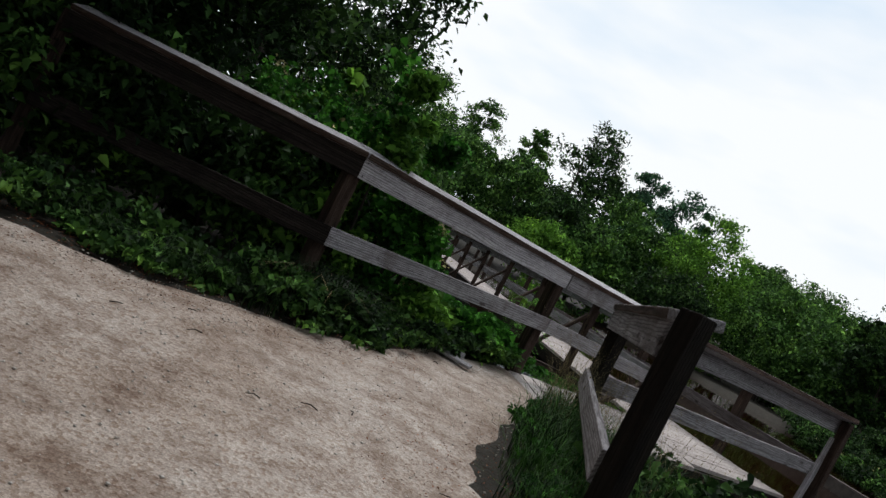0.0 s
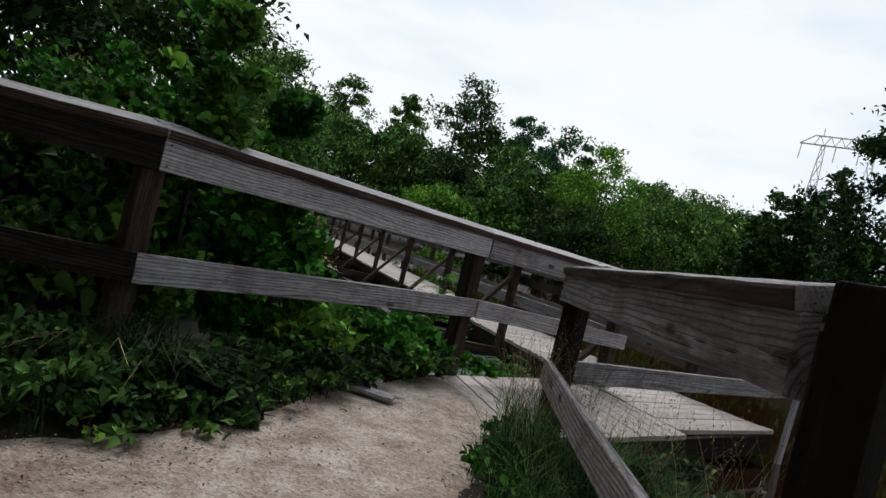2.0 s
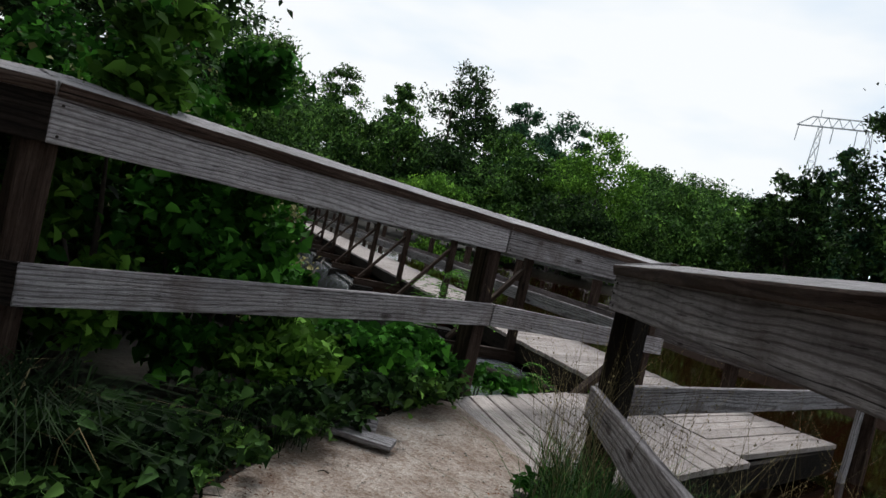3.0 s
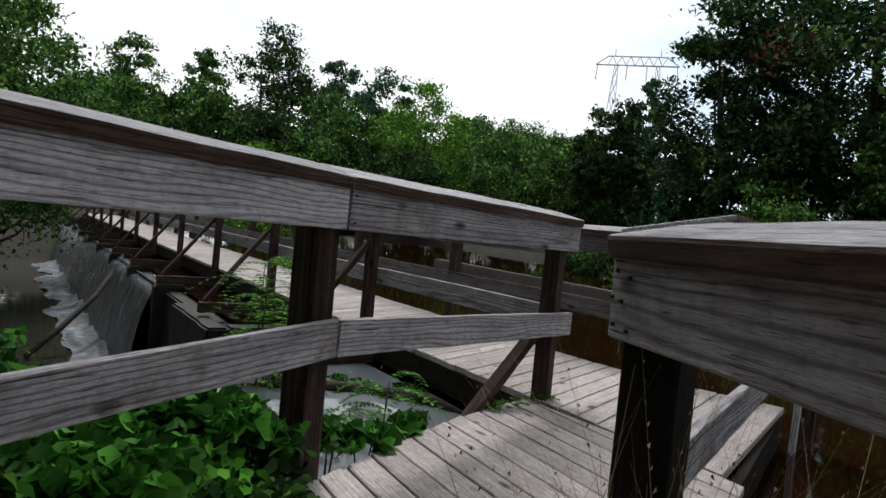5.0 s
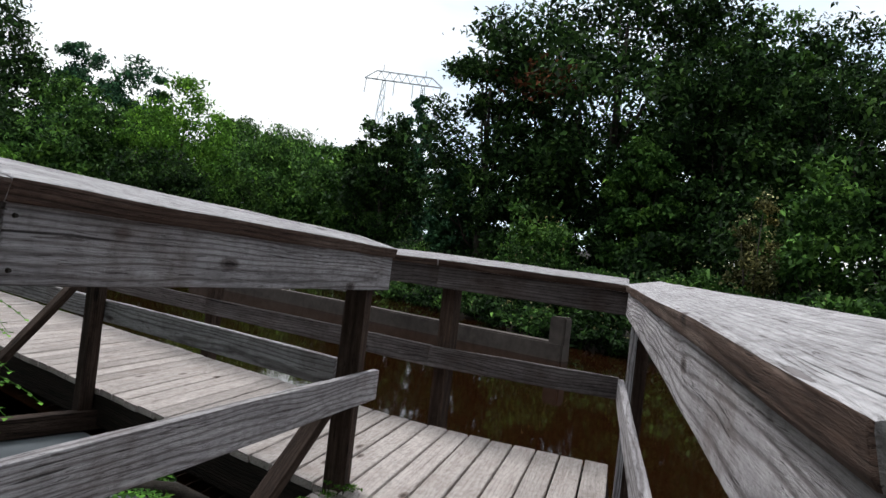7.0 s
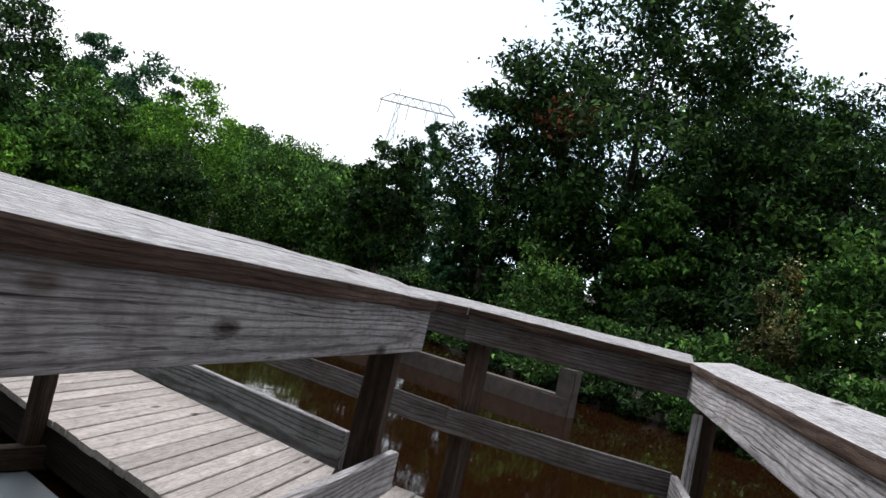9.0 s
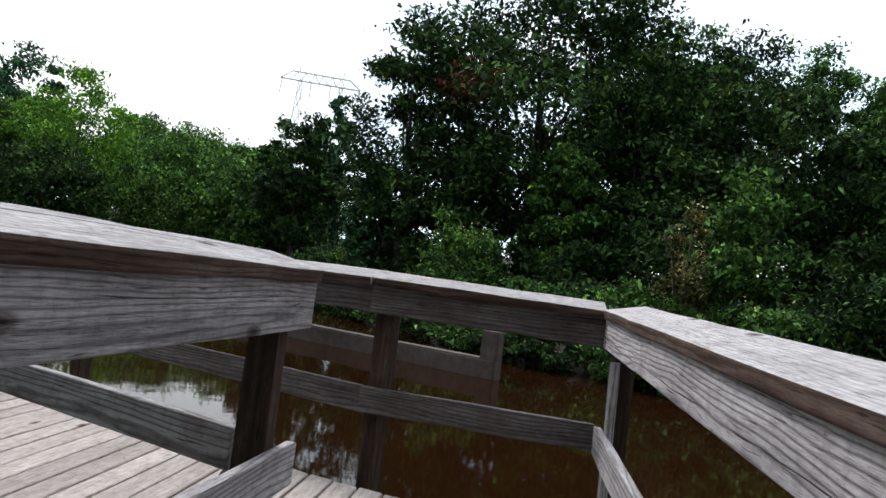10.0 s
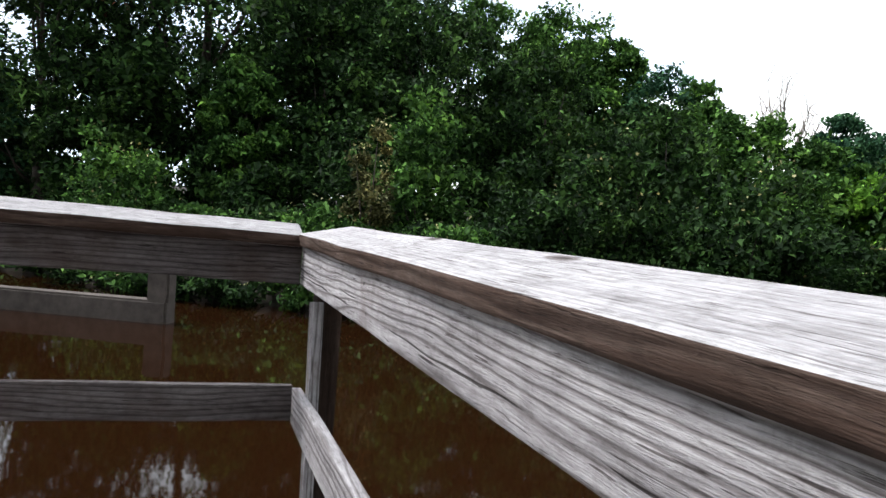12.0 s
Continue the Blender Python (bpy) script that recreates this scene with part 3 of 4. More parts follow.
guard = tagged(empty("landing_railing", *D), "weathered grey wooden railing around the landing", "railing")
rail_pd = rail_span(guard, P, D, 1.065, 1.028, -1, low=(0.60, 0.55), cap_width=0.21, tilt=0.20, lip=0.02, cap_ext=(0.0, 0.0), mat=WOOD_SHADE)
rail_df = rail_span(guard, D, F, 1.045, 1.076, -1, low=(0.56, 0.605), ext=(-0.03, 0.0), cap_ext=(-0.085, 0.0), cap_width=0.22, lip=0.02, tilt=0.2)
post(guard, P[0] + 0.045, P[1] - 0.095, -0.3, 1.07, 0.1, 20, mat=POST_SHADE)
post(guard, D[0] + 0.09, D[1] - 0.06, -1.2, 0.95, 0.11, 20, mat=POST_SHADE)
post(guard, F[0] + 0.03, F[1] - 0.11, -1.6, 1.03, 0.1, 24)
board("brace", (F[0] - 0.15, F[1] - 0.13, -0.35), (F[0] - 0.02, F[1] - 0.08, 0.81), 0.085, 0.04, WOOD, guard, side=(0.9, 0.4, 0))
nails(rail_pd, D, P, 0.90, 0, ((0.025, 0.05), (0.075, 0.04), (0.012, 0.0), (0.05, -0.005), (0.025, -0.05), (0.08, -0.055)), 1)
nails(rail_df, F, D, 0.945, 0, ((0.06, 0.04), (0.07, -0.04), (0.42, 0.02), (1.02, 0.03), (1.06, -0.04)), -1)

far_rail = tagged(empty("bridge_far_railing", 6.3, 8.6), "long weathered wooden railing on the pond side", "railing")
pts = [F, (6.42, 8.30), (6.33, 10.8)] + [(6.33, 10.8 + 2.5 * k) for k in range(1, 12)]
for a, b in zip(pts, pts[1:]):
    rail_span(far_rail, a, b, 1.076 if a == F else 1.10, 1.10, -1, low=0.6, lip=0.035, mat=BROWN_SHADE, tilt=0.22)
for x, y in [(6.455, 8.26)] + pts[2:]:
    post(far_rail, x + 0.095, y, -1.8, 1.0, 0.1, 6)

near_rail = tagged(empty("bridge_near_railing", 5.05, 7.6), "long weathered wooden railing with diagonal braces", "railing")
pts = [(5.09, 7.78)] + [(5.02, 9.9 + 2.62 * k) for k in range(11)]
for a, b in zip(pts, pts[1:]):
    rail_span(near_rail, a, b, 1.09, 1.09, 1, low=0.52, cap_width=0.15)
for x, y in pts[1:]:
    post(near_rail, x - 0.085, y, -0.4, 0.98, 0.09, 0)
    board("outrigger", (x + 0.3, y - 0.04, -0.20), (x - 0.92, y - 0.04, -0.20), 0.12, 0.09, POST, near_rail)
    board("brace", (x - 0.84, y + 0.02, -0.13), (x - 0.12, y + 0.02, 0.78), 0.085, 0.045, POST, near_rail, side=(0, 1, 0))


def clip_line(poly, a, d):
    """Parameters at which the line a + s d enters and leaves a convex outline."""
    ss = []
    for (x0, y0), (x1, y1) in zip(poly, poly[1:] + poly[:1]):
        ex, ey = x1 - x0, y1 - y0
        den = d[0] * ey - d[1] * ex
        if abs(den) < 1e-9:
            continue
        s = ((x0 - a[0]) * ey - (y0 - a[1]) * ex) / den
        u = ((x0 - a[0]) * d[1] - (y0 - a[1]) * d[0]) / den
        if -1e-6 <= u <= 1 + 1e-6:
            ss.append(s)
    return (min(ss), max(ss)) if len(ss) > 1 else None


def plank_mesh(s0, s1, t0, t1, width, thick):
    """A deck plank whose ends are cut along the deck's edge: s on one side, t on the other."""
    bm = bmesh.new()
    n = max(1, int((max(s1, t1) - min(s0, t0)) * 2))
    rows = []
    for k in range(n + 1):
        f = k / n
        a, b = s0 + (s1 - s0) * f, t0 + (t1 - t0) * f
        cup = RNG.uniform(-0.0015, 0.0015)
        rows.append([bm.verts.new(v) for v in ((a, -width / 2, -thick), (a, -width / 2, -0.004), (a + 0.001, -width / 2 + 0.005, cup), (b - 0.001, width / 2 - 0.005, cup), (b, width / 2, -0.004), (b, width / 2, -thick))])
    for r, q in zip(rows, rows[1:]):
        for k in range(6):
            bm.faces.new((r[k], q[k], q[(k + 1) % 6], r[(k + 1) % 6]))
    bm.faces.new(rows[0])
    bm.faces.new(rows[-1][::-1])
    bmesh.ops.recalc_face_normals(bm, faces=bm.faces)
    return bm


def planks(deck, poly, start, across, along, pitch, count, z):
    """Planks side by side over a convex outline: each runs along, the next lies pitch further across."""
    w = pitch - 0.012
    m = Matrix((Vector((*along, 0)), Vector((-along[1], along[0], 0)), Vector((0, 0, 1)))).transposed().to_4x4()
    k_end = sum(across[i] * (-along[1], along[0])[i] for i in (0, 1))
    for k in range(count):
        a = (start[0] + across[0] * pitch * k, start[1] + across[1] * pitch * k)
        sides = []
        for h in (-w / 2, w / 2):
            sides.append(clip_line(poly, (a[0] - along[1] * h, a[1] + along[0] * h), along))
        if None in sides or sides[0][1] - sides[0][0] < 0.05 or sides[1][1] - sides[1][0] < 0.05:
            continue
        e0, e1 = RNG.uniform(-0.008, 0.008), RNG.uniform(-0.008, 0.008)
        ob = part("plank", plank_mesh(sides[0][0] + e0, sides[0][1] + e1, sides[1][0] + e0, sides[1][1] + e1, w, 0.038), DECK, deck)
        mm = m.copy()
        mm.translation = (a[0], a[1], z + RNG.uniform(-0.003, 0.003))
        ob.matrix_basis = deck.matrix_basis.inverted() @ mm


deck = tagged(empty("floor_deck", 4.95, 7.1), "worn grey-pink timber deck with dark gaps", "deck", kind="structure")
ramp_poly = [(2.88, 5.42), (3.22, 5.44), (4.985, 6.25), (4.985, 7.70), (4.30, 7.46), (3.06, 6.78)]
planks(deck, ramp_poly, (2.95, 5.0), (1, 0), (0.06, 0.9982), 0.145, 15, 0.0)
land_dir = Vector((1, 0.42)).normalized()
land_n = (-land_dir.y, land_dir.x)
land_poly = [(4.995, 6.26), (6.66, 7.06), (6.42, 7.85), (6.31, 8.5), (6.3, 38), (4.995, 38)]
planks(deck, land_poly, (5.0, 6.28), land_n, tuple(land_dir), 0.145, 240, 0.0)
# under-deck timbers carry painted shade
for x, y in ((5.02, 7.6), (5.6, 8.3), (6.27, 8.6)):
    board("joist", (x, y, -0.14), (x, 38, -0.14), 0.19, 0.05, POST_SHADE, deck, wear=0.003)
board("joist", (3.2, 5.47, -0.14), (6.64, 7.08, -0.14), 0.19, 0.05, POST_SHADE, deck)
board("joist", (3.3, 6.90, -0.14), (4.97, 7.66, -0.14), 0.19, 0.05, POST_SHADE, deck)
board("joist", (6.62, 7.10, -0.14), (6.29, 8.6, -0.14), 0.19, 0.05, POST_SHADE, deck)
board("threshold", (2.87, 5.42, -0.045), (3.04, 6.78, -0.045), 0.08, 0.04, POST_SHADE, deck)


# ---- the weir ----
def slab(name, corners, z0, z1, mat, label="", parent=None, rough=0.012):
    """An upright block over a convex outline, with worn edges."""
    bm = bmesh.new()
    low = [bm.verts.new((x, y, z0)) for x, y in corners]
    top = [bm.verts.new((x, y, z1)) for x, y in corners]
    n = len(corners)
    bm.faces.new(low[::-1])
    bm.faces.new(top)
    for k in range(n):
        bm.faces.new((low[k], low[(k + 1) % n], top[(k + 1) % n], top[k]))
    bmesh.ops.bevel(bm, geom=list(bm.edges), offset=0.025, segments=2, affect="EDGES")
    bmesh.ops.subdivide_edges(bm, edges=[e for e in bm.edges if e.calc_length() > 0.5], cuts=6, use_grid_fill=True)
    for v in bm.verts:
        v.co += noise.noise_vector(v.co * 4) * rough
    return part(name, bm, mat, parent, label)


weir = tagged(empty("weir", 4.6, 12, -2.4), "dark wet concrete weir under the bridge", "weir")
for nm, corners, z0, z1 in (("sill", [(4.22, 12.0), (5.1, 12.0), (5.1, 38), (4.22, 38)], -2.6, -0.36), ("wing_wall", [(4.02, 11.7), (4.25, 11.7), (4.25, 13.5), (4.02, 13.5)], -2.6, -0.3), ("wing_wall", [(4.26, 11.7), (5.2, 11.7), (5.2, 11.95), (4.26, 11.95)], -2.6, -0.3), ("wing_wall", [(2.7, 10.2), (5.1, 10.2), (5.1, 10.42), (2.7, 10.42)], -2.6, -0.4), ("wing_wall", [(4.4, 10.43), (4.65, 10.43), (4.65, 11.69), (4.4, 11.69)], -2.6, -0.35)):
    ob = slab(nm, corners, z0, z1, ROCK, parent=weir)
    ob.matrix_basis = weir.matrix_basis.inverted()
for k in range(9):
    ob = slab("pier", [(4.06, 14.98 + 2.62 * k), (4.5, 14.98 + 2.62 * k), (4.5, 15.22 + 2.62 * k), (4.06, 15.22 + 2.62 * k)], -2.4, -0.27, ROCK, parent=weir)
    ob.matrix_basis = weir.matrix_basis.inverted()


def waterfall():
    vs, fs = [], []
    ny, nz = 130, 10
    for j in range(ny + 1):
        y = 15.3 + 21.5 * j / ny
        for k in range(nz + 1):
            f = k / nz
            x = 4.20 - 0.42 * f ** 0.6 + 0.03 * noise.noise(Vector((y * 3.0, f * 2, 3)))
            vs.append((x if k else 4.5, y, -0.335 - 1.58 * f ** 1.4))
    w = nz + 1
    for j in range(ny):
        for k in range(nz):
            fs.append((j * w + k, j * w + k + 1, (j + 1) * w + k + 1, (j + 1) * w + k))
    th = tagged(empty("waterfall", 4.2, 16.0, -1.9), "thin sheet of water falling over the weir", "waterfall")
    part("falling_sheet", mesh_from("falling_sheet", vs, fs, FALL, True), None, th).matrix_basis = th.matrix_basis.inverted()
    crest = [Vector((4.21 + 0.02 * noise.noise(Vector((0, k * 0.7, 5))), 15.3 + 21.5 * k / 60, -0.345)) for k in range(61)]
    part("crest", mesh_from("crest", *tube(crest, [0.022] * 61, 6), FALL, True), None, th, "glassy lip of the falling water").matrix_basis = th.matrix_basis.inverted()
    vs, fs = [], []
    nx, ny = 24, 90
    for j in range(ny + 1):
        for i in range(nx + 1):
            x, y = 4.15 - 1.25 * i / nx * (0.75 + 0.5 * noise.noise(Vector((2.0, j * 0.13, 6)))), 15.6 + 18 * j / ny
            h = 0.34 * (1 - i / nx) * (0.6 + noise.noise(Vector((x * 1.7, y * 1.1, 9)))) + 0.06 * noise.noise(Vector((x * 6, y * 6, 1)))
            vs.append((x, y, -1.88 + max(-0.03, h)))
    for j in range(ny):
        for i in range(nx):
            a = j * (nx + 1) + i
            fs.append((a, a + 1, a + nx + 2, a + nx + 1))
    ob = new("white_water", mesh_from("white_water", vs, fs, FOAM, True))
    tagged(ob, "white churning foam below the weir", "water", kind="stuff")


waterfall()
wall_dir = Vector((0.03, 1.0))
wall_n = Vector((1.0, -0.03))


def along_wall(s, d):
    p = Vector((12.45, 10.4)) + wall_dir * s + wall_n * d
    return (p.x, p.y)


low_wall = tagged(empty("concrete_wall", 12.45, 10.4, -1.6), "low stained concrete wall standing in the pond", "wall")
for nm, s0, s1, d0, d1, z1 in (("wall_body", 0.0, 11.0, 0.0, 0.26, -0.02), ("end_pillar", 0.0, 0.28, 0.02, 0.24, 0.39)):
    ob = slab(nm, [along_wall(s0, d0), along_wall(s0, d1), along_wall(s1, d1), along_wall(s1, d0)], -1.6, z1, CONCRETE, parent=low_wall)
    ob.matrix_basis = low_wall.matrix_basis.inverted()


# ---- trees ----
def crown_points(rng, count, clumps, z0, z1, rx, ry, shape=0.8, fill=0.25, tight=(0.12, 0.30)):
    """Leaf places in clumps that fill an uneven crown between z0 and z1."""
    cs = []
    while len(cs) < clumps:
        u = rng.uniform(-1, 1, 3)
        rr = (u ** 2).sum() ** 0.5
        if rr > 1 or rr < rng.uniform(0, fill):
            continue
        k = 1 - shape * max(0, u[2]) ** 1.5 * 0.5
        cs.append((u[0] * rx * k, u[1] * ry * k, (z0 + z1) / 2 + u[2] * (z1 - z0) / 2 * 0.92))
    cs = np.array(cs)
    which = rng.integers(0, clumps, count)
    spread = np.array([rx, ry, min(rx, (z1 - z0) / 2) * 0.75]) * rng.uniform(*tight, clumps)[which][:, None]
    way = rng.normal(size=(count, 3))
    way *= (rng.uniform(0, 1, count) ** 0.5 / np.linalg.norm(way, axis=1))[:, None]
    way += rng.normal(size=(count, 3)) * 0.3
    return cs, cs[which] + way * spread


def tree(x, y, height, radius, seed, mat, leaves=8000, leaf=0.3, clumps=60, low=0.06, label="broadleaf tree in full green leaf", name="tree", limbs=7, bare=False, group="trees round the pond", withered=None):
    rng = np.random.default_rng(seed)
    z = ground_z(x, y)
    th = empty(name, x, y, z)
    tagged(th, label, "tree", group)
    cs, pts = crown_points(rng, leaves, clumps, height * low, height, radius, radius)
    pts[:, 2] *= height / np.quantile(pts[:, 2], 0.997)
    pts[:, :2] *= radius / np.quantile(np.abs(pts[:, :2]), 0.93)
    r0 = 0.13 if bare else 0.014 * height + 0.03
    lean = rng.normal(size=2) * 0.03 * height
    spine = [Vector((lean[0] * f * f, lean[1] * f * f, -0.3 + (height * 0.74 + 0.3) * f)) for f in np.linspace(0, 1, 8)]
    part("trunk", mesh_from("trunk", *tube(spine, [r0 * (1.25 - f) for f in np.linspace(0, 1.0, 8)], 8), BARK_PALE if bare else BARK, True), None, th)
    for c in cs[:limbs]:
        f = min(0.9, max(0.12, c[2] / height * 0.75))
        s = spine[0].lerp(spine[-1], f)
        e = Vector(c)
        mid = s.lerp(e, 0.5) + Vector((0, 0, -0.03 * height))
        pieces = [tube([s, mid, e], [r0 * 0.45 * (1.1 - f), r0 * 0.28, r0 * 0.08], 5)]
        for k in range(5 if bare else 2):
            q = mid.lerp(e, rng.uniform(0.1, 0.9))
            tip = q + Vector(rng.normal(size=3)) * radius * 0.3 + Vector((0, 0, radius * (0.35 if bare else 0.05)))
            pieces.append(tube([q, q.lerp(tip, 0.5) + Vector(rng.normal(size=3)) * 0.04 * radius, tip], [r0 * 0.16, r0 * 0.09, r0 * 0.03], 4))
        part("limb", mesh_from("limb", *gather(pieces), BARK_PALE if bare else BARK, True), None, th)
    if not bare:
        part("crown", leaf_mesh("crown", pts, rng.uniform(0.6, 1.3, leaves) * leaf, mat, rng), None, th)
    if withered:
        wx, wy, wz, wr, n = withered
        p = np.array([wx - x, wy - y, wz - z]) + rng.normal(size=(n, 3)) * np.array([wr, wr, wr * 0.45])
        part("withered_branch", leaf_mesh("withered_branch", p, rng.uniform(0.6, 1.2, n) * leaf, LEAF_RUST, rng), None, th, "rust-brown withered leaves")["kind"] = "stuff"
    return th


def bush(x, y, height, radius, seed, mat, leaves=4000, leaf=0.14, clumps=26, label="dense green bush on the bank", ry=None, name="bush", z=None, group="bushes on the banks", blossom=0, stems=4, slim=0.55, shape=0.8, cupped=False):
    rng = np.random.default_rng(seed)
    zb = ground_z(x, y) if z is None else z
    th = empty(name, x, y, zb)
    tagged(th, label, "bush", group)
    cs, pts = crown_points(rng, leaves, clumps, 0.0, height, radius, ry or radius, shape=shape, tight=(0.2, 0.42))
    pts[:, 2] = np.abs(pts[:, 2])
    for c in cs[:stems]:
        e = Vector(c)
        part("stem", mesh_from("stem", *tube([Vector((e.x * 0.15, e.y * 0.15, -0.15)), Vector((e.x * 0.5, e.y * 0.5, e.z * 0.6)), e], [0.008 * height + 0.004, 0.005 * height + 0.003, 0.002], 5), BARK, True), None, th)
    part("foliage", leaf_mesh("foliage", pts, rng.uniform(0.55, 1.35, leaves) * leaf, mat, rng, slim=slim, cupped=cupped), None, th)
    if blossom:
        k = rng.integers(0, len(cs), blossom)
        top = cs[k] + rng.normal(size=(blossom, 3)) * radius * 0.12 + np.array([0, 0, height * 0.08])
        part("blossom", leaf_mesh("blossom", top, rng.uniform(0.5, 1.1, blossom) * leaf * 0.6, BLOSSOM, rng, slim=0.8), None, th, "cream-white blossom clusters")
    return th


FAR_TREES = (
    (6.4, 72.2, 10.5, 2.4, LEAF_MID), (11.8, 81.7, 17.3, 3.0, LEAF_MID), (17.8, 75.6, 15.9, 2.2, LEAF_MID), (20.3, 63.6, 16.8, 4.0, LEAF_DARK), (27.6, 65.2, 15.3, 2.9, LEAF_BLUE), (31.3, 62.4, 14.9, 2.8, LEAF_BLUE),
    (31.8, 58.6, 11.8, 1.0, LEAF_MID), (28.7, 49.7, 11.5, 3.3, LEAF_LIGHT), (47.8, 70.8, 14.1, 3.2, LEAF_MID), (55.2, 71.5, 14.7, 4.2, LEAF_MID), (65.4, 76.0, 14.7, 4.0, LEAF_BLUE), (40.5, 62.0, 11.4, 4.0, LEAF_MID),
    (32.0, 42.7, 7.5, 3.0, LEAF_MID), (32.3, 37.2, 7.3, 2.7, LEAF_MID), (29.8, 31.2, 8.3, 1.9, LEAF_DARK), (30.9, 33.6, 6.6, 1.9, LEAF_MID), (35.4, 34.0, 11.1, 1.3, LEAF_BLUE), (14.9, 46.4, 4.8, 2.2, LEAF_LIGHT), (35.0, 39.4, 7.6, 2.5, LEAF_MID),
    (5.3, 54.1, 8.0, 2.6, LEAF_MID), (9.0, 62.0, 10.0, 3.8, LEAF_MID), (14.0, 58.0, 9.8, 3.6, LEAF_MID), (24.5, 57.0, 10.6, 4.0, LEAF_MID), (36.5, 50.0, 9.2, 3.8, LEAF_MID), (43.0, 57.0, 10.0, 4.4, LEAF_MID), (20.0, 52.0, 6.6, 3.0, LEAF_MID),
    (17.5, 54.0, 8.0, 3.2, LEAF_DARK), (24.5, 45.5, 5.6, 2.6, LEAF_DARK), (45.0, 46.0, 7.0, 4.0, LEAF_DARK), (2.0, 46.0, 7.0, 2.6, LEAF_DARK), (58.0, 62.0, 9.5, 5.0, LEAF_MID), (29.5, 58.0, 9.6, 3.2, LEAF_DARK))
for i, (x, y, h, r, m) in enumerate(FAR_TREES):
    tree(x, y, h - ground_z(x, y), r, 100 + i, m, leaves=12500, leaf=0.34 if y > 50 else 0.26, clumps=110, limbs=5)
EAST_TREES = (
    (26.9, 16.7, 14.4, 5.0, LEAF_DARK), (23.7, 20.1, 10.3, 2.1, LEAF_DARK), (23.4, 17.4, 5.4, 1.6, LEAF_DARK), (29.0, 13.9, 13.0, 2.2, LEAF_DARK), (30.5, 12.2, 11.8, 1.9, LEAF_MID), (32.3, 10.4, 12.0, 2.5, LEAF_DARK), (34.6, 8.0, 12.2, 2.1, LEAF_MID),
    (33.6, 5.6, 10.2, 1.6, LEAF_DARK), (31.0, 4.8, 9.8, 1.9, LEAF_MID), (30.8, 3.2, 9.4, 1.6, LEAF_MID), (31.0, 2.0, 8.8, 1.0, LEAF_MID), (29.7, 0.6, 7.6, 1.4, LEAF_BLUE), (28.5, -0.3, 6.8, 1.2, LEAF_MID), (27.1, -1.4, 5.5, 1.8, LEAF_MID),
    (29.6, -5.8, 6.2, 1.5, LEAF_BLUE), (26.3, -3.4, 4.7, 1.5, LEAF_MID), (25.4, -5.6, 4.4, 1.6, LEAF_LIGHT), (22.1, 13.3, 5.2, 0.9, LEAF_MID), (24.0, 21.6, 5.0, 0.8, LEAF_BLUE), (24.8, 12.0, 8.6, 2.3, LEAF_DARK), (25.0, 8.6, 7.8, 2.3, LEAF_DARK),
    (26.0, 5.2, 6.8, 2.0, LEAF_DARK), (26.0, 2.0, 5.4, 1.7, LEAF_DARK), (35.0, 0.0, 7.0, 2.6, LEAF_DARK))
for i, (x, y, h, r, m) in enumerate(EAST_TREES):
    tree(x, y, h - ground_z(x, y), r, 200 + i, m, leaves=34000 if i == 0 else 18000, leaf=0.24 if i == 0 else 0.19, clumps=110, low=0.03, limbs=8, withered=(22.6, 17.2, 7.4, 0.6, 300) if i == 0 else None)
tree(32.2, -4.7, 8.6, 2.0, 260, LEAF_MID, bare=True, limbs=20, low=0.55, label="dead grey tree with bare branches", name="bare_tree", group="")
tree(24.4, 47.0, 6.2, 1.2, 261, LEAF_MID, bare=True, limbs=3, low=0.6, label="broken dead trunk with a snapped bough", name="dead_trunk", group="")
WEST_TREES = ((-3.2, 11.0, 8.5, 2.6, LEAF_DARK), (-2.0, 15.6, 9.0, 2.6, LEAF_DARK), (1.0, 25.5, 8.4, 2.3, LEAF_MID), (1.7, 29.5, 9.5, 2.2, LEAF_MID), (-3.6, 8.0, 7.0, 2.4, LEAF_DARK), (-1.2, 19.8, 8.0, 2.2, LEAF_MID), (-5.5, 5.0, 7.5, 2.6, LEAF_DARK), (-5.2, 9.6, 9.5, 3.2, LEAF_DARK), (-5.0, 14.0, 10.0, 3.0, LEAF_DARK))
for i, (x, y, h, r, m) in enumerate(WEST_TREES):
    tree(x, y, h, r, 300 + i, m, leaves=18000, leaf=0.16, clumps=90, low=0.03, limbs=10, group="trees along the path")
# crowns also block sky light; the tree at y -1.5 is added, unseen
for i, (x, y, h, r) in enumerate(((-3.4, 3.4, 8.5, 3.2), (-2.4, 6.4, 6.6, 1.9), (-4.0, -1.5, 9.0, 3.4), (-2.2, 8.8, 5.8, 1.6))):
    tree(x, y, h, r, 340 + i, LEAF_DARK, leaves=34000, leaf=0.125, clumps=140, low=0.16, limbs=9, group="trees along the path", label="dark broadleaf tree leaning over the path")
# unseen trees added to block sky light and close the place behind
UNSEEN_TREES = ((-8.5, 0.5, 14.0, 3.8), (-7.0, -6.0, 16.0, 4.4), (-2.0, -6.5, 16.0, 4.2), (3.5, -7.5, 16.0, 4.2), (9.0, -11.0, 15.0, 4.4), (-12.0, 6.0, 14.0, 4.2))
for i, (x, y, h, r) in enumerate(UNSEEN_TREES):
    tree(x, y, h, r, 350 + i, LEAF_DARK, leaves=9000, leaf=0.34, clumps=80, low=0.12, limbs=5, group="trees along the path")
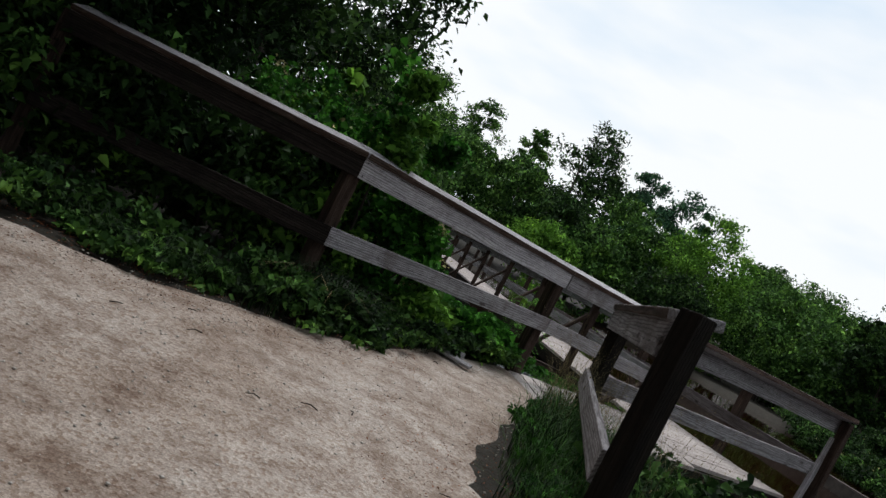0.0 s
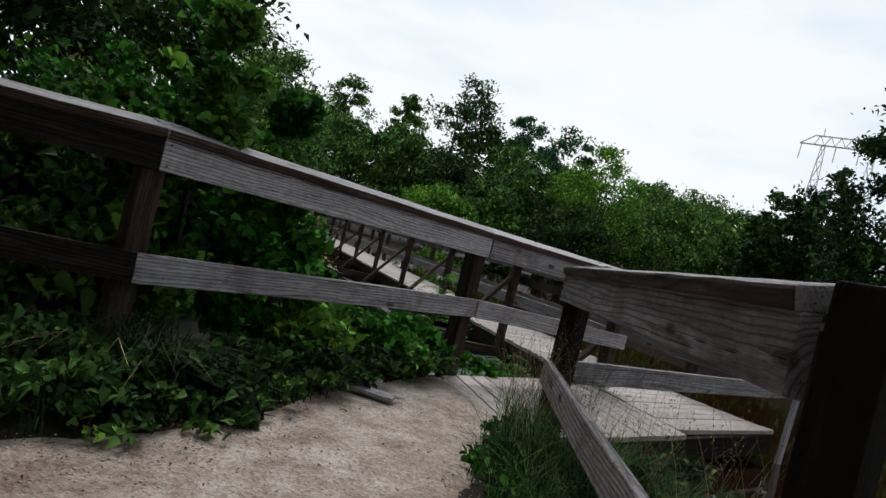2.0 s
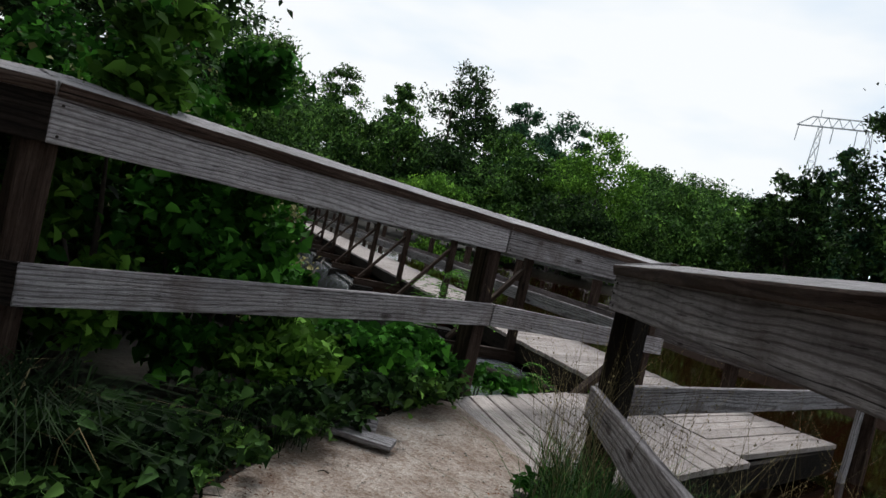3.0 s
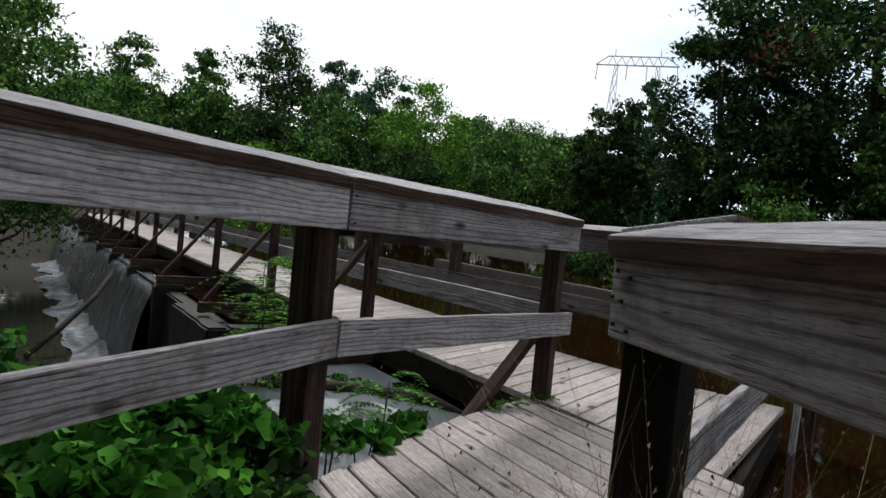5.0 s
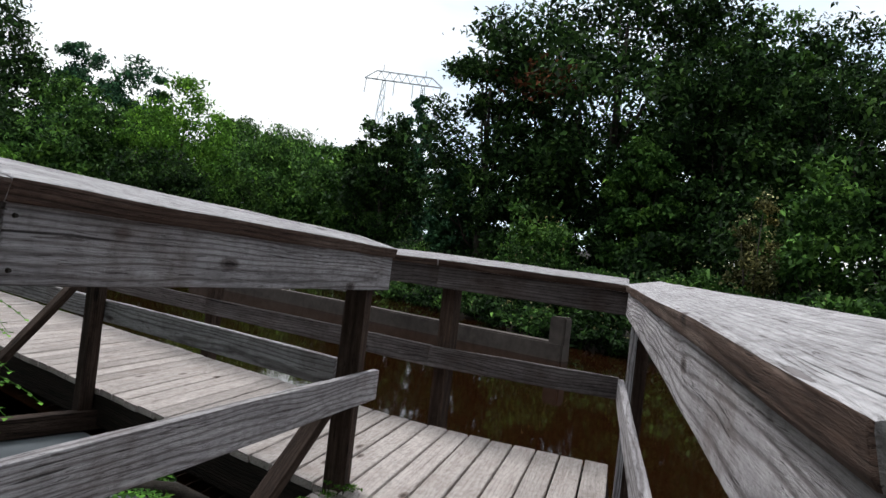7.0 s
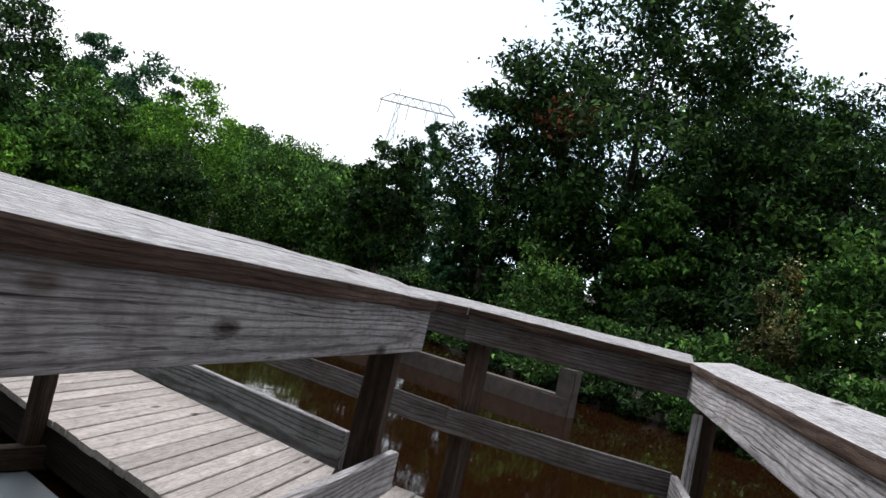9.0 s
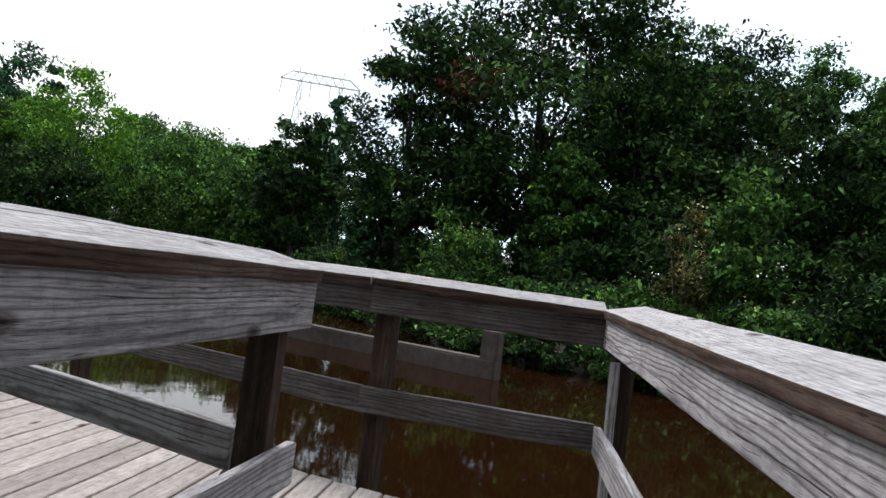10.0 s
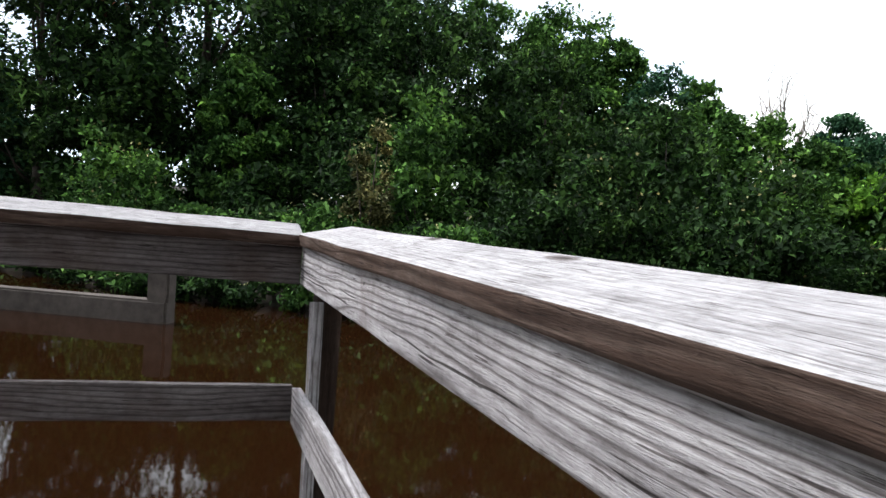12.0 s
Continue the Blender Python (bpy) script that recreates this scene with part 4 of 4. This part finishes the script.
# the wall of bushes on the far bank
for i in range(34):
    y = -12 + 42 * i / 33
    x = 16.2 + (0 if y < 10 else (y - 10) * 0.5) + RNG.uniform(0, 1.8)
    tall = RNG.random()
    bush(x, y, (1.2 + 2.6 * tall ** 2) * (1.0 if y < 15 else 0.6), RNG.uniform(0.9, 1.6), 400 + i, LEAF_DARK if y < 7 and i % 4 else (LEAF_DARK, LEAF_MID)[i % 2], leaves=4200, leaf=0.13, blossom=(30, 110, 0, 60)[i % 4], shape=1.1)
for i in range(18):
    y = -9 + 1.9 * i
    bush(19.4 + RNG.uniform(0, 2.4) + max(0, y - 10) * 0.5, y, RNG.uniform(2.2, 5.4) * (1.0 if y < 15 else 0.5), RNG.uniform(1.1, 2.0), 440 + i, (LEAF_DARK, LEAF_MID, LEAF_DARK, LEAF_DARK)[i % 4], leaves=5200, leaf=0.16, shape=1.2)
for i in range(22):
    y = 2.0 + 1.05 * i
    x = (15.4 - (y - 4) * 0.2 if y < 9 else (14.4 + (y - 9) * 0.28 if y < 13 else 15.5 + (y - 13) * 0.5)) + RNG.uniform(-0.1, 0.35)
    bush(x, y, RNG.uniform(0.6, 1.25), RNG.uniform(0.6, 0.95), 600 + i, (LEAF_DARK, LEAF_MID, LEAF_DARK)[i % 3], leaves=1900, leaf=0.11, z=-0.36, blossom=(70, 0)[i % 2], label="leafy shrub hanging over the pond edge", group="shrubs at the pond edge")
bush(16.7, 8.75, 3.1, 0.5, 470, LEAF_DRY, leaves=2600, leaf=0.09, z=0.0, label="tall bush draped in dry yellow blossom", blossom=420)
for i in range(12):
    bush(14 + 2.6 * i, 43 + 6 * math.sin(i * 0.35), RNG.uniform(2.0, 3.2), 2.0, 480 + i, (LEAF_LIGHT, LEAF_MID, LEAF_DARK)[i % 3], leaves=2500, leaf=0.26)

# green edge of the path, under and behind the railing
for i in range(10):
    f = i / 9
    x, y = Z[0] - 0.9 + (A[0] - Z[0] + 0.9) * f, Z[1] - 0.4 + (A[1] - Z[1] + 0.4) * f
    bush(x - 0.25 + RNG.uniform(-0.15, 0.15), y + 0.75 + RNG.uniform(-0.2, 0.3), RNG.uniform(1.0, 1.7), RNG.uniform(0.5, 0.75), 500 + i, (LEAF_DARK, LEAF_DARK, LEAF_MID)[i % 3], leaves=2600, leaf=0.085, label="tangled green thicket behind the railing", group="thicket behind the railing", cupped=True)
for i in range(13):
    f = i / 12
    x, y = -0.6 + 3.5 * f, 4.75 + (0 if f < 0.45 else (f - 0.45) * 3.3)
    bush(x + RNG.uniform(-0.1, 0.1), y + 0.05 + RNG.uniform(-0.12, 0.1), RNG.uniform(0.14, 0.36), RNG.uniform(0.24, 0.4), 520 + i, (LEAF_DARK, LEAF_DARK, LEAF_MID)[i % 3], leaves=560, leaf=0.055, clumps=14, label="low leafy weeds at the edge of the path", name="weed", group="weeds at the edge of the path", cupped=True, stems=3)
for i in range(16):
    x = -1.2 + 2.9 * i / 15
    y = 4.20 + max(0.0, x - 0.3) * 0.60 + RNG.uniform(0.0, 0.22)
    bush(x + RNG.uniform(-0.08, 0.08), y, RNG.uniform(0.1, 0.26), RNG.uniform(0.16, 0.3), 640 + i, (LEAF_DARK, LEAF_MID)[i % 2], leaves=300, leaf=0.05, clumps=10, label="low leafy weeds at the edge of the path", name="weed", group="weeds at the edge of the path", cupped=True, stems=3)
for i, (x, y, h, r) in enumerate(((1.45, 6.1, 1.45, 0.3), (1.95, 6.2, 0.42, 0.34), (2.35, 6.5, 0.40, 0.34), (2.75, 6.85, 0.34, 0.34), (3.0, 7.3, 0.22, 0.32), (1.0, 6.2, 1.6, 0.45), (2.1, 7.2, 0.36, 0.4), (1.35, 7.6, 1.75, 0.4), (1.9, 8.3, 0.32, 0.45), (0.9, 9.2, 0.9, 0.6), (1.4, 10.4, 1.15, 0.6), (0.6, 10.6, 1.5, 1.0), (0.3, 8.0, 2.0, 0.9), (1.5, 11.4, 1.0, 0.7), (0.4, 13.4, 1.7, 1.1), (1.3, 9.0, 1.25, 0.6), (1.15, 5.85, 2.0, 0.3), (1.6, 6.35, 1.75, 0.36), (1.0, 6.7, 2.4, 0.5))):
    bush(x, y, h, r, 540 + i, (LEAF_VINE, LEAF_LIGHT, LEAF_VINE)[i % 3], leaves=3600 if y > 7.2 else 2600, leaf=0.062, clumps=22, label="broad-leaved green vine climbing by the railing", name="vine", group="vines by the railing", cupped=True, blossom=120 if i in (5, 9, 12, 18) else 0, slim=0.8)
def sapling(x, y, z, height, seed, fronds=11, reach=0.34):
    """A young locust: a thin stem with arching fronds of paired leaflets."""
    rng = np.random.default_rng(seed)
    th = tagged(empty("sapling", x, y, z), "young feathery locust sapling beside the bridge", "sapling", "saplings beside the deck")
    top = Vector((rng.normal() * 0.05, rng.normal() * 0.05, height))
    part("stem", mesh_from("stem", *tube([Vector((0, 0, -0.3)), top * 0.5, top], [0.009, 0.007, 0.003], 5), BARK, True), None, th)
    for k in range(fronds):
        a, f = rng.uniform(0, 6.28), rng.uniform(0.35, 1.0)
        s, l = top * f, reach * rng.uniform(0.7, 1.2)
        d = Vector((math.cos(a), math.sin(a), 0))
        pts, sizes = [], []
        spine = []
        for j in range(12):
            g = j / 11
            c = s + d * l * g + Vector((0, 0, l * (0.55 * g - 0.75 * g * g)))
            spine.append(c)
        vs, fs = tube(spine, [0.0018] * 12, 3)
        side = Vector((-d.y, d.x, 0))
        for j, c in enumerate(spine[1:]):
            w = 0.06 * (1 - 0.35 * abs(j - 5) / 6)
            for sg in (-1, 1):
                o = len(vs)
                b = c + side * sg * 0.003
                m = c + side * sg * w * 0.5
                e = c + side * sg * w - Vector((0, 0, 0.006)) + d * 0.006
                vs += [tuple(b), tuple(m + d * 0.013 + Vector((0, 0, 0.003))), tuple(e), tuple(m - d * 0.013 + Vector((0, 0, 0.003)))]
                fs += [(o, o + 1, o + 2), (o, o + 2, o + 3)]
        part("frond", mesh_from("frond", vs, fs, LEAF_FERN), None, th)
    return th


for i, (x, y, z, h, n, r) in enumerate(((3.75, 9.2, -0.35, 1.0, 20, 0.5), (4.0, 10.0, -0.35, 0.9, 18, 0.5), (4.3, 8.3, -0.5, 0.5, 16, 0.38), (3.95, 7.95, -0.5, 0.42, 14, 0.34), (3.6, 9.3, -0.5, 0.6, 14, 0.42))):
    sapling(x, y, z, h, 560 + i, n, r)
for i, (x, y, r) in enumerate(((4.0, 9.3, 0.22), (4.4, 9.1, 0.2), (4.75, 8.75, 0.16), (3.9, 8.7, 0.2))):
    bush(x, y, 0.08, r, 665 + i, (LEAF_MID, LEAF_VINE)[i % 2], leaves=170, leaf=0.05, clumps=9, label="green weed drifting on the pool", name="water_weed", z=POND_Z + 0.03, group="weeds drifting on the pool", stems=1, cupped=True)
for i, (x, y, h, r) in enumerate(((3.62, 7.22, 0.14, 0.14), (3.95, 7.36, 0.12, 0.12), (3.4, 7.12, 0.2, 0.16))):
    bush(x, y, h, r, 566 + i, LEAF_VINE, leaves=90, leaf=0.07, clumps=8, label="broad green leaves over the deck edge", name="weed", z=-0.04, group="weeds over the deck edge", stems=2, slim=0.8, cupped=True)
bush(1.85, 6.85, 1.02, 0.26, 575, LEAF_VINE, leaves=900, leaf=0.06, label="shrub thick with cream-white blossom", blossom=420, cupped=True)
bush(0.05, 8.3, 1.75, 0.32, 576, LEAF_LIGHT, leaves=700, leaf=0.11, label="bright yellow-green shrub rising above the railing", cupped=True, slim=0.8)
bush(0.36, 11.3, 2.6, 0.5, 578, LEAF_LIGHT, leaves=1500, leaf=0.16, label="tall broad-leaved vine above the railing", cupped=True, slim=0.8)
bush(-0.83, 11.4, 2.35, 0.45, 577, LEAF_VINE, leaves=1200, leaf=0.1, label="tall shrub topped with cream blossom", blossom=380, cupped=True)
for i, (x, y, h, r) in enumerate(((3.1, 3.6, 0.36, 0.4), (3.35, 4.3, 0.3, 0.4), (3.4, 2.9, 0.5, 0.5), (3.1, 2.4, 0.45, 0.4), (3.8, 4.9, 0.25, 0.35))):
    bush(x, y, h, r, 570 + i, LEAF_MID, leaves=1100, leaf=0.06, clumps=16, label="weedy green shrub outside the railing", name="shrub", group="shrubs outside the railing", cupped=True)


def tuft(name, x, y, r, count, h, mat, seed, label, lean=0.5, width=0.008, heads=0.0, droop=0.0):
    rng = np.random.default_rng(seed)
    roots, hs = [], []
    for k in range(count):
        a, d = rng.uniform(0, 2 * math.pi), r * rng.uniform(0, 1) ** 0.6
        roots.append((math.cos(a) * d, math.sin(a) * d, ground_z(x + math.cos(a) * d, y + math.sin(a) * d) - 0.02))
        hs.append(h * rng.uniform(0.45, 1.15))
    ob = new(name, blade_mesh(name, roots, hs, mat, rng, lean, width, heads, droop))
    ob.matrix_basis = pose(x, y, 0)
    return tagged(ob, label, "grass", "grass along the path", "stuff")


tuft("grass_tuft", 1.12, 5.0, 0.2, 560, 0.62, GRASS_SHADE, 1, "long drooping grass at the foot of a post", 0.8, 0.009, 0.0, 0.75)
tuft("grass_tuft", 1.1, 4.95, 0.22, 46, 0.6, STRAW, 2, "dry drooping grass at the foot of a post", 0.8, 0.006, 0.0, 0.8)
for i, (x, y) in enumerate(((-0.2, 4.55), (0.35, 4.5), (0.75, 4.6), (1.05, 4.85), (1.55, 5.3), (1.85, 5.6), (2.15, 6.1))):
    tuft("grass_tuft", x, y, 0.22, 150, 0.34, GRASS_SHADE, 70 + i, "dark grass with painted shade drooping over the path edge", 1.0, 0.007, 0.0, 0.7)
for i, (x, y, r, n, h) in enumerate(((2.78, 4.6, 0.26, 120, 0.42), (2.65, 4.1, 0.24, 110, 0.4), (2.98, 5.05, 0.22, 120, 0.46), (2.5, 3.6, 0.22, 100, 0.38), (2.45, 3.1, 0.25, 100, 0.36), (3.1, 4.6, 0.25, 300, 0.45), (2.9, 3.9, 0.25, 300, 0.45), (3.15, 5.3, 0.14, 160, 0.4), (0.2, 4.6, 0.3, 300, 0.25), (-0.5, 4.85, 0.35, 320, 0.3))):
    tuft("grass_tuft", x, y, r, n, h, GRASS, 10 + i, "green grass at the edge of the path", 0.9, 0.007, 0.0, 0.35)
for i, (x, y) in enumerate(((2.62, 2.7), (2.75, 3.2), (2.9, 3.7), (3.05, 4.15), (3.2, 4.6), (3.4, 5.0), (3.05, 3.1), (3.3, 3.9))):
    tuft("grass_tuft", x, y, 0.24, 260, 0.5, (GRASS_SHADE, GRASS)[i % 3 == 1], 110 + i, "tall rank grass outside the railing", 0.8, 0.006, 0.0, 0.4)
for i, (x, y, h) in enumerate(((2.95, 2.75, 0.55), (3.15, 3.4, 0.5), (3.4, 4.4, 0.42))):
    bush(x, y, h, 0.34, 670 + i, LEAF_DARK, leaves=1000, leaf=0.05, clumps=18, label="dark leafy weeds outside the railing", name="shrub", group="shrubs outside the railing", cupped=True)
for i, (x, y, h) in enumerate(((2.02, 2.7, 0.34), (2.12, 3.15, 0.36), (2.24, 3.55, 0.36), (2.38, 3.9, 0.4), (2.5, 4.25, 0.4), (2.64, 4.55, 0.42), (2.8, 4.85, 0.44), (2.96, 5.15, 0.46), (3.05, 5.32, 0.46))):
    tuft("grass_tuft", x + 0.09, y, 0.15, 130, h * (1.25, 0.9, 1.05)[i % 3], (GRASS, GRASS_SHADE)[i % 2], 90 + i, "long green grass leaning over the gravel edge", 0.7, 0.005, 0.0, 0.5)
for i, (x, y) in enumerate(((2.6, 4.75), (2.5, 4.3), (2.85, 5.2), (2.35, 3.75), (2.3, 3.3))):
    bush(x + 0.1, y, 0.16, 0.16, 590 + i, LEAF_VINE, leaves=160, leaf=0.05, clumps=8, label="low leafy weeds at the edge of the path", name="weed", group="weeds at the edge of the path", stems=2, cupped=True)
for i, (x, y, r) in enumerate(((4.98, 7.60, 0.1), (4.75, 7.56, 0.09), (4.6, 7.5, 0.07))):
    bush(x, y, 0.05, r, 585 + i, LEAF_LIGHT, leaves=260, leaf=0.014, clumps=8, label="moss growing on the deck edge", name="moss", z=0.0, group="moss on the deck edge", stems=1)
for i, (x, y, r, n, h) in enumerate(((3.08, 5.28, 0.16, 110, 0.85), (3.42, 5.25, 0.22, 130, 0.9), (2.95, 4.95, 0.2, 70, 0.7), (3.3, 4.7, 0.25, 90, 0.8), (3.2, 4.0, 0.3, 60, 0.85), (3.75, 5.45, 0.22, 60, 0.7), (2.75, 3.6, 0.25, 50, 0.8))):
    tuft("seed_grass", x, y, r, n, h, STRAW, 40 + i, "dry straw-coloured grass stalks with seed heads", 0.55, 0.003, 0.3)

# ---- small things on and by the path ----
old_plank = board("broken_plank", (1.93, 5.85, 0.10), (2.38, 5.74, 0.085), 0.10, 0.028, WOOD, None, side=(0.4, 0.8, 0.4), wear=0.008)
tagged(old_plank, "broken grey plank lying at the path edge", "plank", "broken planks at the path edge")
old_plank = board("broken_plank", (2.14, 5.74, 0.075), (2.42, 5.58, 0.07), 0.085, 0.026, CAP, None, side=(0.3, 0.9, 0.15), wear=0.008)
tagged(old_plank, "splintered pale plank lying flat on the gravel", "plank", "broken planks at the path edge")


def twig(pts, r, label):
    ob = new("twig", mesh_from("twig", *tube([Vector(p) for p in pts], [r, r * 0.9, r * 0.5], 5), BARK, True))
    return tagged(ob, label, "twig", "twigs on the path")


def fallen_branch(pts, radii, label):
    ob = new("fallen_branch", mesh_from("fallen_branch", *tube([Vector(p) for p in pts], radii, 7), BARK, True))
    return tagged(ob, label, "branch", "fallen branches by the weir")


fallen_branch([(2.6, 17.6, -1.85), (3.1, 18.0, -1.45), (3.7, 18.7, -0.95), (4.15, 19.6, -0.45), (4.3, 20.2, -0.3)], [0.05, 0.055, 0.05, 0.045, 0.03], "dark bare branch lodged across the falling water")
fallen_branch([(3.7, 9.3, -0.29), (4.1, 9.15, -0.24), (4.5, 8.95, -0.26), (4.8, 8.55, -0.23), (4.95, 8.2, -0.29)], [0.03, 0.045, 0.05, 0.04, 0.02], "dark wet branch floating beside the bridge")
for i in range(16):
    x, y, a, l = RNG.uniform(0.2, 2.4), RNG.uniform(2.0, 5.4), RNG.uniform(0, 6.28), RNG.uniform(0.04, 0.12)
    if not inside(x, y, PATH_EDGE):
        continue
    z = ground_z(x, y) + 0.018
    twig([(x, y, z), (x + math.cos(a) * l * 0.5, y + math.sin(a) * l * 0.5, z + 0.006), (x + math.cos(a + 0.3) * l, y + math.sin(a + 0.3) * l, z)], 0.003, "thin dry twig lying on the gravel")


def pebbles():
    rng = np.random.default_rng(77)
    vs, fs = [], []
    base = [(1, 0, 0), (0, 1, 0), (-1, 0, 0), (0, -1, 0), (0, 0, 0.8), (0, 0, -0.8)]
    tri = [(0, 1, 4), (1, 2, 4), (2, 3, 4), (3, 0, 4), (1, 0, 5), (2, 1, 5), (3, 2, 5), (0, 3, 5)]
    n = 0
    while n < 5200:
        x, y = rng.uniform(-2.5, 3.1), rng.uniform(0.8, 6.4)
        if not inside(x, y, PATH_EDGE):
            continue
        z = ground_z(x, y) + 0.012
        s = 0.003 + 0.006 * rng.uniform() ** 3
        o = len(vs)
        for a, b, c in base:
            k = rng.uniform(0.7, 1.2, 3)
            vs.append((x + a * s * k[0], y + b * s * k[1], z + c * s * k[2] * 0.7))
        fs += [tuple(i + o for i in t) for t in tri]
        n += 1
    ob = new("pebbles", mesh_from("pebbles", vs, fs, PEBBLE, True))
    tagged(ob, "loose limestone chips scattered over the path", "gravel", kind="stuff")


PEBBLE = plain("limestone_chips", (0.46, 0.42, 0.38), scale=20, amount=0.5, bump=0)
pebbles()


def litter():
    rng = np.random.default_rng(5)
    pts = []
    while len(pts) < 5200:
        x, y = rng.uniform(-2.2, 3.0), rng.uniform(2.5, 6.2)
        d = distance(x, y, PATH_EDGE)
        if d < (0.7 if x < 1.9 else 0.25) * rng.uniform() ** 1.3:
            pts.append((x, y, max(ground_z(x, y), 0) + 0.022))
    me = leaf_mesh("leaf_litter", np.array(pts), rng.uniform(0.007, 0.017, len(pts)), LEAF_RUST, rng, flat=4.0, droop=0.02)
    tagged(new("leaf_litter", me), "brown dead leaves along the path edge", "leaf litter", kind="stuff")


litter()


# ---- the power line ----
def strut(p, q, r):
    return tube([Vector(p), Vector(q)], [r, r], 4)


def pylon():
    """A lattice portal tower: two tapered legs under a long truss."""
    th = tagged(empty("transmission_tower", 120.0, 114.0, 0), "tall steel lattice power-line tower", "tower")
    th.matrix_basis = pose(120.0, 114.0, 2.5, 0, 0, -47.3)
    for sx in (-4.6, 4.6):
        ps = []
        zs = [0, 7, 14, 20, 26, 31, 35, 38.5]
        for z0, z1 in zip(zs, zs[1:]):
            w0, w1 = 2.2 - 0.047 * z0, 2.2 - 0.047 * z1
            c0, c1 = sx * (1.0 + 0.2 * (1 - z0 / 38.5)), sx * (1.0 + 0.2 * (1 - z1 / 38.5))
            for a, b in ((-1, -1), (-1, 1), (1, -1), (1, 1)):
                ps.append(strut((c0 + a * w0, b * w0, z0), (c1 + a * w1, b * w1, z1), 0.065))
            for b in (-1, 1):
                ps.append(strut((c0 - w0, b * w0, z0), (c1 + w1, b * w1, z1), 0.05))
                ps.append(strut((c0 + w0, b * w0, z0), (c1 - w1, b * w1, z1), 0.05))
                ps.append(strut((c1 - w1, b * w1, z1), (c1 + w1, b * w1, z1), 0.05))
        part("leg", mesh_from("leg", *gather(ps), STEEL), None, th)
    ps = []
    for b in (-0.3, 0.3):
        ps += [strut((-9.2, b, 38.6), (9.2, b, 38.6), 0.10), strut((-6.5, b, 40.6), (6.5, b, 40.6), 0.09), strut((-9.2, b, 38.6), (-6.5, b, 40.6), 0.08), strut((9.2, b, 38.6), (6.5, b, 40.6), 0.08)]
        for k in range(13):
            x = -6.5 + k
            ps.append(strut((x, b, 40.6 if k % 2 else 38.6), (x + 1, b, 38.6 if k % 2 else 40.6), 0.05))
    part("crossarm", mesh_from("crossarm", *gather(ps), STEEL), None, th)
    for x in (-8.8, -2.2, 2.2, 8.8):
        part("insulator", mesh_from("insulator", *tube([Vector((x, 0, 38.6)), Vector((x * 1.02, 0, 35.2))], [0.1, 0.1], 6), STEEL), None, th)
    for x in (-5.0, 5.0):
        part("mast", mesh_from("mast", *strut((x, 0, 40.6), (x, 0, 42.2), 0.1), STEEL), None, th)


pylon()
